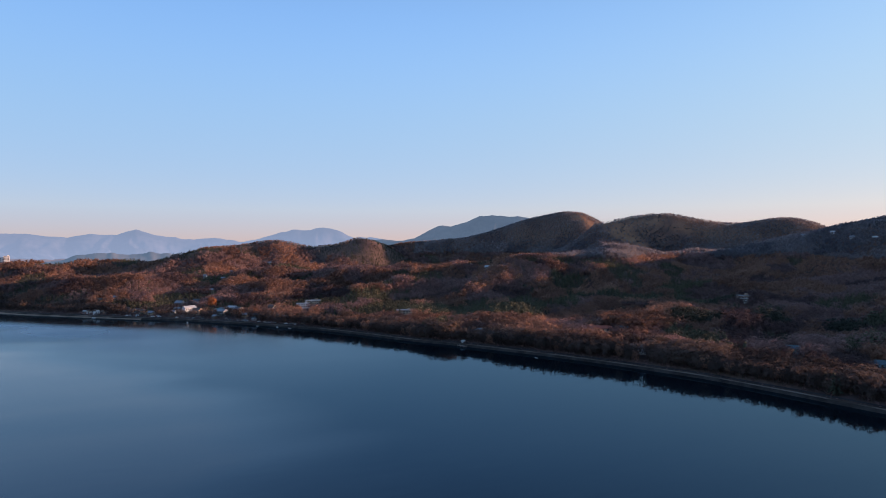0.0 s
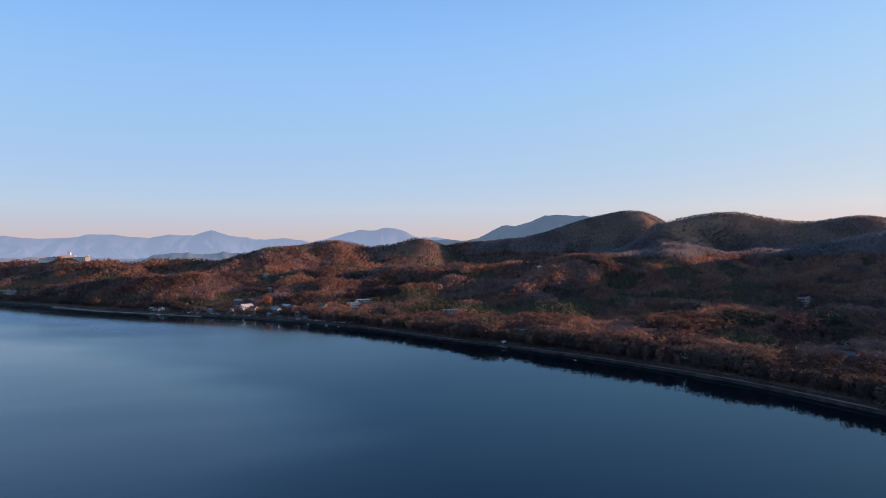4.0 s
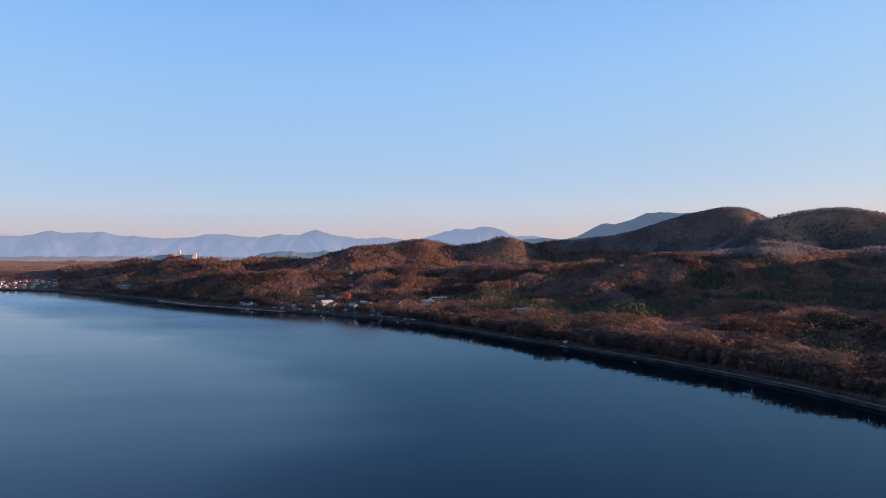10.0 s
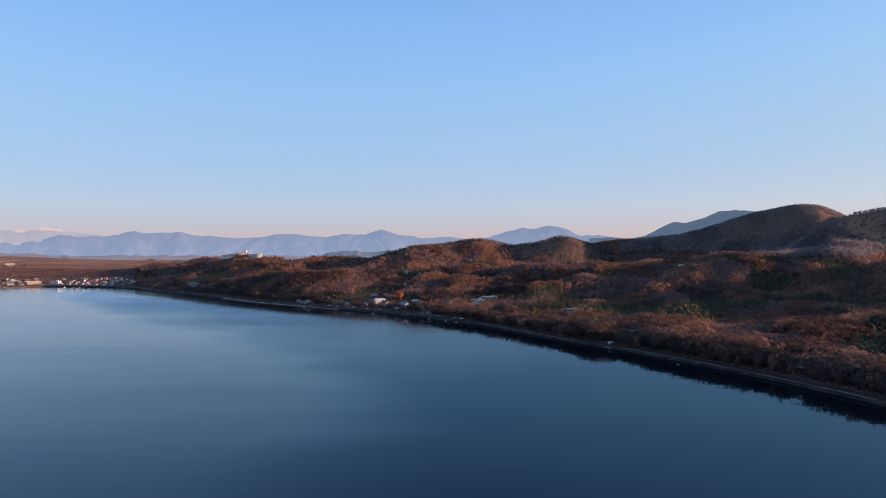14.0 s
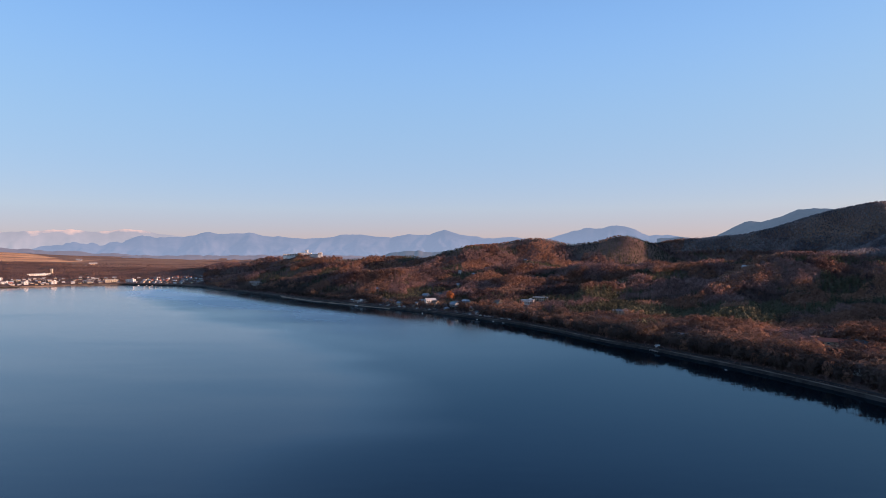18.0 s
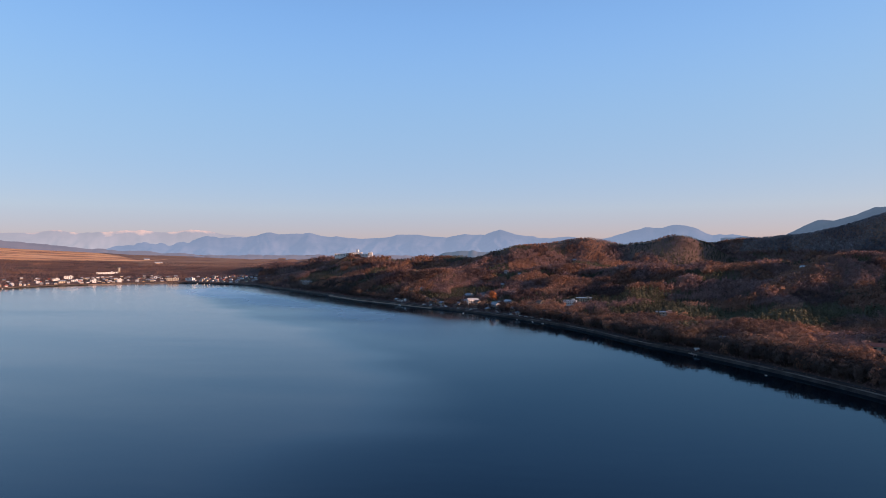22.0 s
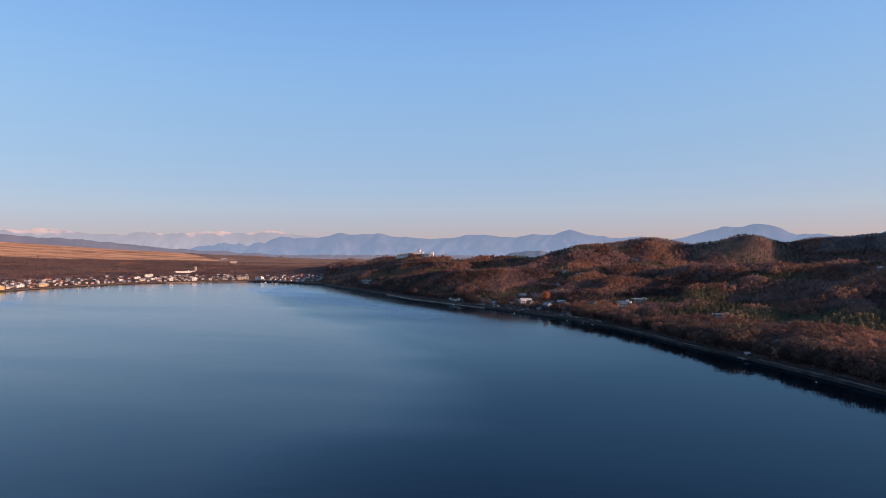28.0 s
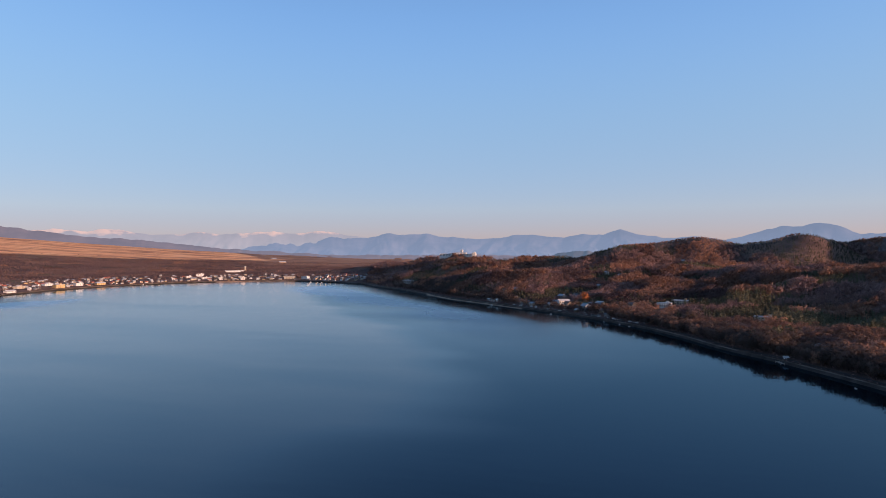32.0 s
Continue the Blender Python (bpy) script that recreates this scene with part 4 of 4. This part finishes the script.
# ---- woods ----
def bare_tree(seed, slivers, limbs=5, thin=0.045, sides=3):
    """A leafless tree one unit high: tapered trunk and limbs, and a ragged rounded crown of fine twig sprays."""
    g = np.random.default_rng(seed)
    wood_v, wood_f, wood_n = [], [], []

    def rod(a, b, ra, rb):
        a, b = np.array(a), np.array(b)
        d = (b - a) / np.linalg.norm(b - a)
        s = np.cross(d, (0.31, 0.9, 0.3))
        s /= np.linalg.norm(s)
        t = np.cross(d, s)
        o = len(wood_v)
        for p, rad in ((a, ra), (b, rb)):
            for q in range(sides):
                ang = 2 * math.pi * q / sides
                way = math.cos(ang) * s + math.sin(ang) * t
                wood_v.append(p + rad * way)
                wood_n.append(way)
        for q in range(sides):
            i, j = o + q, o + (q + 1) % sides
            wood_f.extend([(i, j, j + sides), (i, j + sides, i + sides)])

    top = np.array([g.normal(0, 0.02), g.normal(0, 0.02), 0.66])
    rod((0, 0, -0.06), top, 0.020, 0.008)
    for k in range(limbs):
        ang = 2 * math.pi * (k + g.random() * 0.7) / limbs
        z0 = 0.2 + 0.3 * g.random()
        out = 0.14 + 0.12 * g.random()
        rod((0, 0, z0), (math.cos(ang) * out, math.sin(ang) * out, z0 + 0.2 + 0.2 * g.random()), 0.010, 0.004)
    # boughs: uneven tufts of twigs round the crown, with gaps between them
    boughs = 8
    tufts = []
    for k in range(boughs):
        ang, lift = 2 * math.pi * (k * 0.382 + 0.1 * g.random()), 0.26 + 0.55 * (k + g.random()) / boughs
        out = 0.22 * math.sqrt(max(0.05, 1 - ((lift - 0.5) / 0.5) ** 2))
        tufts.append((math.cos(ang) * out, math.sin(ang) * out, lift, 0.14 + 0.06 * g.random()))
    tufts = np.array(tufts)
    t = tufts[g.integers(boughs, size=slivers)]
    n = g.normal(0, 1, (slivers, 3)) + (0, 0, 0.4)
    n /= np.linalg.norm(n, axis=1)[:, None]
    p = t[:, :3] + n * t[:, 3:] * (0.6 + 0.45 * g.random((slivers, 1)))
    # the crown as a whole turns the light, its tufts a little
    around = (p - (0, 0, 0.48)) / (0.33, 0.33, 0.42)
    around /= np.maximum(np.linalg.norm(around, axis=1), 0.2)[:, None]
    shade = 0.8 * around + 0.3 * n + (0, 0, 0.15)
    shade /= np.linalg.norm(shade, axis=1)[:, None]
    # sprays lie along the crown's surface and stretch upward
    face = shade + g.normal(0, 0.3, (slivers, 3))
    face /= np.linalg.norm(face, axis=1)[:, None]
    rise = np.array((0, 0, 1.0)) + 0.5 * around + g.normal(0, 0.45, (slivers, 3))
    rise -= face * np.sum(rise * face, 1)[:, None]
    rise /= np.maximum(np.linalg.norm(rise, axis=1), 0.1)[:, None]
    side = np.cross(face, rise)
    long, wide = thin * g.uniform(1.1, 2.2, (slivers, 1)), thin * g.uniform(0.4, 0.75, (slivers, 1))
    v = np.stack([p - rise * long * 0.5 - side * wide, p - rise * long * 0.5 + side * wide, p + rise * long], 1).reshape(-1, 3)
    f = np.arange(3 * slivers).reshape(-1, 3)[:, ::-1] if np.sum(np.cross(v[1] - v[0], v[2] - v[0]) * face[0]) < 0 else np.arange(3 * slivers).reshape(-1, 3)
    return np.array(wood_v), np.array(wood_f), v, f, np.array(wood_n), np.repeat(shade, 3, 0)


def conifer_tree(seed, tiers, arms):
    """A conifer one unit high: a tapered trunk and drooping ragged tiers of boughs."""
    g = np.random.default_rng(seed)
    wood_v, wood_f, wood_n, v, f, nrm = [], [], [], [], [], []
    for q in range(3):
        ang = 2 * math.pi * q / 3
        wood_v.append((0.018 * math.cos(ang), 0.018 * math.sin(ang), -0.05))
        wood_n.append((math.cos(ang), math.sin(ang), 0.0))
    wood_v.append((0, 0, 0.95))
    wood_n.append((0, 0, 1.0))
    wood_f += [(0, 1, 3), (1, 2, 3), (2, 0, 3)]
    for k in range(tiers):
        h = 0.16 + 0.84 * (k / tiers) ** 0.9
        rad = 0.17 * (1 - h) ** 0.75 + 0.025
        n = max(3, round(arms * (0.45 + 0.55 * (1 - h))))
        for q in range(n):
            ang = 2 * math.pi * (q + g.random()) / n
            r = rad * (0.7 + 0.6 * g.random())
            w = 0.7 * math.pi / n
            rise = 0.10 * (1 - h) + 0.05
            o = len(v)
            tip_z = h - 0.045 * (0.5 + g.random())
            v.append((0, 0, h + rise))
            v.append((math.cos(ang - w) * r * 0.8, math.sin(ang - w) * r * 0.8, h + g.normal(0, 0.012)))
            v.append((math.cos(ang) * r * 1.1, math.sin(ang) * r * 1.1, tip_z))
            v.append((math.cos(ang + w) * r * 0.8, math.sin(ang + w) * r * 0.8, h + g.normal(0, 0.012)))
            for a in (0, -w, 0, w):
                nrm.append((math.cos(ang + a) * 0.85, math.sin(ang + a) * 0.85, 0.52))
            f += [(o, o + 1, o + 2), (o, o + 2, o + 3)]
    return np.array(wood_v), np.array(wood_f), np.array(v), np.array(f), np.array(wood_n), np.array(nrm)


def rounded(me, normals):
    """Gives a crown's sprays the shading of the rounded mass that they form."""
    me.attributes.new("custom_normal", "FLOAT_VECTOR", "POINT").data.foreach_set("vector", np.asarray(normals, np.float32).ravel())
    me.update()
    return me


def scatter(name, label, category, mat, variants, x, y, z, size, spread, tone, seed):
    """Many trees of one kind, joined."""
    g = np.random.default_rng(seed)
    pick, turn = g.integers(len(variants), size=len(x)), g.random(len(x)) * 2 * math.pi
    allv, allf, alln, allt, off = [], [], [], [], 0
    for k, (wv, wf, cv, cf, wn_, cn) in enumerate(variants):
        sel = np.where(pick == k)[0]
        if not len(sel):
            continue
        bv, bf, bn = np.concatenate([wv, cv]), np.concatenate([wf, cf + len(wv)]), np.concatenate([wn_, cn])
        c, s = np.cos(turn[sel])[:, None], np.sin(turn[sel])[:, None]
        w = (size[sel] * spread[sel])[:, None]
        px = x[sel][:, None] + (bv[:, 0] * c - bv[:, 1] * s) * w
        py = y[sel][:, None] + (bv[:, 0] * s + bv[:, 1] * c) * w
        pz = z[sel][:, None] + bv[:, 2] * size[sel][:, None]
        allv.append(np.stack([px, py, pz], -1).reshape(-1, 3))
        alln.append(np.stack([bn[:, 0] * c - bn[:, 1] * s, bn[:, 0] * s + bn[:, 1] * c, bn[:, 2] + 0 * c], -1).reshape(-1, 3))
        allt.append(np.repeat(tone[sel], len(bv)))
        allf.append((bf[None] + (np.arange(len(sel)) * len(bv))[:, None, None] + off).reshape(-1, 3))
        off += len(sel) * len(bv)
    if not allv:
        return None
    me = rounded(mesh_of(name, np.concatenate(allv), np.concatenate(allf), mat, True), np.concatenate(alln))
    me.attributes.new("tone", "FLOAT", "POINT").data.foreach_set("value", np.concatenate(allt).astype(np.float32))
    return tagged(new(name, me), label, category, kind="stuff")


def stands(x, y, size, seed):
    """Irregular stands of trees about size metres across: three numbers from 0 to 1 for the stand that each place lies in."""
    u = (x + 0.3 * size * value_noise(x, y, size * 0.6, 2, seed + 7)) / size
    v = (0.75 * y + 0.3 * size * value_noise(y, x, size * 0.6, 2, seed + 9)) / size
    iu, iv = np.floor(u), np.floor(v)
    best, wins_u, wins_v = np.full(u.shape, 1e9), iu.copy(), iv.copy()
    for du in (-1, 0, 1):
        for dv in (-1, 0, 1):
            cu, cv = iu + du, iv + dv
            d = (cu + lattice(cu, cv, seed) - u) ** 2 + (cv + lattice(cu, cv, seed + 1) - v) ** 2
            near = d < best
            best, wins_u, wins_v = np.where(near, d, best), np.where(near, cu, wins_u), np.where(near, cv, wins_v)
    return [lattice(wins_u, wins_v, seed + k) for k in (2, 3, 4)]


def wood_spots(spacing, r0, r1, b0, b1, seed, coast=10.5, keep=1.0):
    """Jittered places for trees on the land between two distances and two bearings from the lake's middle."""
    g = np.random.default_rng(seed)
    ax = np.arange(-r1, r1, spacing)
    x, y = np.meshgrid(ax, ax)
    x, y = (x + g.uniform(-0.5, 0.5, x.shape) * spacing).ravel() + CX, (y + g.uniform(-0.5, 0.5, y.shape) * spacing).ravel() + CY
    r, b = np.hypot(x - CX, y - CY), np.degrees(np.arctan2(-(x - CX), y - CY))
    ok = (r >= r0) & (r < r1) & (b > b0) & (b < b1) & (g.random(x.shape) < keep)
    x, y = x[ok], y[ok]
    ok = shore_distance(x, y) > coast
    x, y = x[ok], y[ok]
    for cx, cy, rad in CLEAR:
        ok = np.hypot(x - cx, y - cy) > rad
        x, y = x[ok], y[ok]
    return x, y, height(x, y)


# real conifer stands, and some planted to stand in for shade on lit slopes
DARK_STANDS = [(-105, 1225, 50), (-95, 1255, 45), (-100, 1200, 40), (-140, 1215, 42), (-165, 1218, 36), (-120, 1240, 40), (214, 858, 40), (135, 558, 18), (-83, 819, 34), (263, 617, 26), (-470, 905, 40), (-250, 1010, 40), (30, 690, 34), (45, 635, 38), (80, 600, 28), (0, 610, 26), (102, 682, 30), (60, 640, 36), (20, 655, 30), (-45, 660, 26), (-20, 640, 26), (-60, 695, 26), (-12, 690, 28), (130, 745, 30), (-690, 950, 45), (-560, 900, 35), (-640, 1040, 40)]

GROVES = [(205, 520, 18), (255, 500, 12), (160, 585, 10), (300, 480, 14)]


def plant(tag, spots, bare, conifer, larch, seed, top):
    """Share the spots out between bare broadleaf, larch and dark conifers, in stands."""
    x, y, z = spots
    bearing, sd = np.degrees(np.arctan2(-(x - 132), y - 55)), shore_distance(x, y)
    # open plain beyond the town's woods
    g = np.random.default_rng(seed + 90)
    thin = np.ones(len(x))
    edge = value_noise(x, y, 260, 4, 9) * 130
    thin = np.where((bearing > 55) & (sd + edge > np.interp(bearing, (54, 58, 66, 78, 95), (1500, 900, 760, 760, 800))), 0.03, thin)
    thin = np.where((bearing > 45) & (bearing < 58) & (sd + edge > 520), 0.25, thin)
    thin = np.where((x < -960) & (sd < 95), 0.55, thin)
    thin = np.where(off_crest(x, y) + 14 * value_noise(x, y, 40, 3, 71) < 14, 0.25, thin)
    ok = g.random(len(x)) < thin
    x, y, z = x[ok], y[ok], z[ok]
    sd_ = shore_distance(x, y)
    g = np.random.default_rng(seed)
    kind, shade, tall = stands(x, y, 36, 21)
    drift = value_noise(x, y, 120, 2, 33)
    share = np.where(x < -950, 0.10, np.where(x < -220, 0.22, 0.20)) + 0.12 * drift
    for a, b, wide in DARK_STANDS:
        share = share + 0.6 * np.exp(-((x - a) ** 2 + (y - b) ** 2) / wide ** 2)
    hedge = (bearing[ok] > 55) & (np.abs(sd_ + edge[ok] - np.interp(bearing[ok], (54, 58, 66, 78, 95), (1500, 900, 760, 760, 800))) < 45)
    share = np.where(sd_ < 34, 0.03, np.where(hedge, 0.75, share))
    dark = (kind + 0.05 * g.normal(size=len(x)) < share) & ~((z > 60) & (x > -60))
    grove = np.zeros(len(x), bool)
    for a, b, wide in GROVES:
        grove |= np.hypot(x - a, y - b) < wide * (1 + 0.35 * value_noise(x, y, 12, 2, 5))
    dark &= ~grove
    free = ~dark & ~grove
    gold = free & (kind + 0.06 * g.normal(size=len(x)) > np.where(x < -1000, 0.92, 0.68) + 0.12 * drift)
    # the high woods take the twigs paled for haze
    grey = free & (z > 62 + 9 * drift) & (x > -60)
    # woods close to the shore take the twigs darkened for shade
    shade_belt = free & ~grey & (sd_ < 48 + 22 * drift) & (bearing[ok] < 47) & ~(gold & (sd_ > 26))
    gold &= ~grey & ~shade_belt
    rest = free & ~gold & ~grey & ~shade_belt
    size = top * (0.84 + 0.3 * g.random(len(x))) * np.where(x > -60, np.interp(z, (55, 95), (1.0, 0.55)), np.interp(z, (45, 85), (1.0, 0.7))) * np.where(grey, 0.95, 0.72 + 0.5 * tall)
    wide = 0.95 + 0.45 * g.random(len(x))
    tone = np.clip(0.5 + 0.95 * (shade - 0.5) + 0.12 * g.normal(size=len(x)), 0, 1)
    tone = np.where(grove, 0.25 * tone, tone)

    # the conifers stand closer than the other trees
    crowd = {"near": 3, "middle": 2, "far": 2}.get(tag, 1)
    g = np.random.default_rng(seed + 40)
    count = crowd * int(dark.sum())
    x, y = (np.concatenate([v, np.repeat(v[dark], crowd) + 1.9 * g.normal(size=count)]) for v in (x, y))
    extra = np.arange(len(x)) >= len(x) - count
    z = np.concatenate([z, height(x[extra], y[extra])])
    size = np.concatenate([size, np.repeat(size[dark], crowd) * g.uniform(0.75, 1.1, count)])
    wide = np.concatenate([wide, np.repeat(wide[dark], crowd)])
    tone = np.concatenate([tone, np.clip(np.repeat(tone[dark], crowd) + 0.15 * g.normal(size=count), 0, 1)])
    grove, gold, grey, shade_belt, rest = (np.concatenate([v, np.zeros(count, bool)]) for v in (grove, gold, grey, shade_belt, rest))
    dark = extra
    for sel, mat, kinds, name, label, cat, k in ((grove, CONIFER, bare, "evergreen_grove", "dense dark round-crowned evergreens in a grove", "evergreens", 1.2),
                                                 (dark, CONIFER, conifer, "conifer_wood", "dark green conifers in dense stands on the hillside", "conifers", 1.0),
                                                 (gold, LARCH, larch, "larch_wood", "tan leafless larches lit by low sun", "larches", 1.1),
                                                 (grey, HAZED_TWIG, bare, "birch_wood", "leafless woods on the high slopes, twigs paled for haze", "birches", 1.0),
                                                 (shade_belt, SHADE_BELT, bare, "alder_wood", "leafless belt woods above the shore, twigs darkened for shade", "alders", 1.1),
                                                 (rest, PLAIN_TWIG if tag == "plain" else TWIG, bare, "bare_wood", "brown leafless broadleaf woods on the hillside", "woods", 1.0)):
        scatter(name, label, cat, mat, kinds, x[sel], y[sel], z[sel], size[sel] * k, wide[sel] * (1.15 if mat is CONIFER else 1.1), tone[sel], seed)


def family(slivers, limbs, thin, tiers, arms):
    return [bare_tree(k, slivers, limbs, thin) for k in range(7)], [conifer_tree(k, tiers, arms) for k in range(5)], [bare_tree(50 + k, slivers, limbs, thin) for k in range(5)]


plant("near", wood_spots(4.7, 200, 640, -42, 40, 1, 9.0), *family(145, 2, 0.050, 5, 5), 1, 9.4)
plant("middle", wood_spots(4.7, 640, 1000, -42, 62, 2), *family(40, 0, 0.091, 4, 4), 2, 7.8)
def split_high(spots, high):
    """The spots on, or off, the open summit slopes, where the woods are low and dense."""
    up = (spots[2] > 60) & (spots[0] > -60)
    keep = up if high else ~up
    return tuple(v[keep] for v in spots)


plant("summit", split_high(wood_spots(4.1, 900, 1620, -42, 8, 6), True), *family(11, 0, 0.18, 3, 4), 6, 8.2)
plant("far", split_high(wood_spots(5.4, 1000, 1620, -42, 46, 3), False), *family(16, 0, 0.162, 3, 4), 3, 6.8)
plant("plain", wood_spots(6.0, 1000, 2300, 46, 92, 4), *family(8, 0, 0.225, 3, 3), 4, 3.6)


def shore_scrub():
    """Low leafless scrub and reeds along the edges of the road and the path."""
    line, inland = shore_line(1, 21, 1.6)
    inland = inland * COAST_IN
    g = np.random.default_rng(5)
    n = len(line) * 3
    k = g.integers(len(line), size=n)
    off = np.where(g.random(n) < 0.3, g.uniform(2.2, 3.5, n), g.uniform(6.4, 14, n))
    p = line[k] + inland[k] * off[:, None]
    z = np.where(off < 4, 2.0, np.maximum(height(p[:, 0], p[:, 1]), 1.9))
    scatter("scrub", "low leafless brown scrub beside the shore road", "scrub", TWIG, [bare_tree(300 + q, 26, 0, 0.10) for q in range(4)], p[:, 0], p[:, 1], z - 0.2, g.uniform(0.9, 2.6, n) * np.where(off < 4, 0.4, 1.0), g.uniform(1.0, 1.8, n), g.random(n), 5)


shore_scrub()


# ---- the trees nearest to the water, one by one ----
def shore_trees(count):
    line, inland = shore_line(1, 14, 1.0)
    inland = inland * COAST_IN
    g = np.random.default_rng(11)
    kinds = []
    for k in range(8):
        gold = k >= 7
        wv, wf, cv, cf, _, cn = bare_tree(200 + k, 520, 9, 0.035, 5)
        kinds.append((mesh_of("trunk", wv, wf, BARK, True), rounded(mesh_of("crown", cv, cf, LARCH_NEAR if gold else SHADE_BELT_NEAR, True), cn), gold))
    spots = []
    for _ in range(count * 6):
        k = g.integers(len(line))
        x, y = line[k] + inland[k] * g.uniform(6.8, 21)
        if spots and min((x - a) ** 2 + (y - b) ** 2 for a, b in spots) < 10.5 or any(math.hypot(x - a, y - b) < r for a, b, r in CLEAR):
            continue
        spots.append((x, y))
        if len(spots) == count:
            break
    first = {}
    for x, y in spots:
        k = int(g.integers(len(kinds)))
        h = float(g.uniform(7.5, 11.5))
        m = pose(x, y, at(x, y) - 0.1, 0, 0, float(g.uniform(0, 360)))
        if k not in first:
            trunk, crown, gold = kinds[k]
            base = tagged(new("tree"), "leafless tan tree lit beside the shore road" if gold else "leafless brown tree beside the shore road", "tree", "bare trees along the shore road")
            part("trunk", trunk, base)
            part("crown", crown, base)
            first[k] = base
            base.scale = (h, h, h)
            base.matrix_basis = m @ Matrix.Diagonal((h, h, h, 1))
        else:
            ob = copy_thing(first[k], m)
            ob.scale = (h * float(g.uniform(0.9, 1.2)),) * 2 + (h,)


shore_trees(300)


def orange_tree(x, y, h):
    """One glowing larch that stands out between the houses."""
    wv, wf, cv, cf, _, cn = bare_tree(410, 900, 9, 0.034, 5)
    base = tagged(new("tree"), "rust-orange larch standing behind the white shop", "tree")
    part("trunk", mesh_of("trunk", wv, wf, BARK, True), base)
    part("crown", rounded(mesh_of("crown", cv, cf, patchy("rust_needles", (0.34, 0.12, 0.05), (0.52, 0.20, 0.08), 6, 1.2, 0.9, 0.0, 0.3), True), cn), base)
    base.matrix_basis = pose(x, y, at(x, y) - 0.1) @ Matrix.Diagonal((h, h, h, 1))


orange_tree(-263, 736, 15.0)
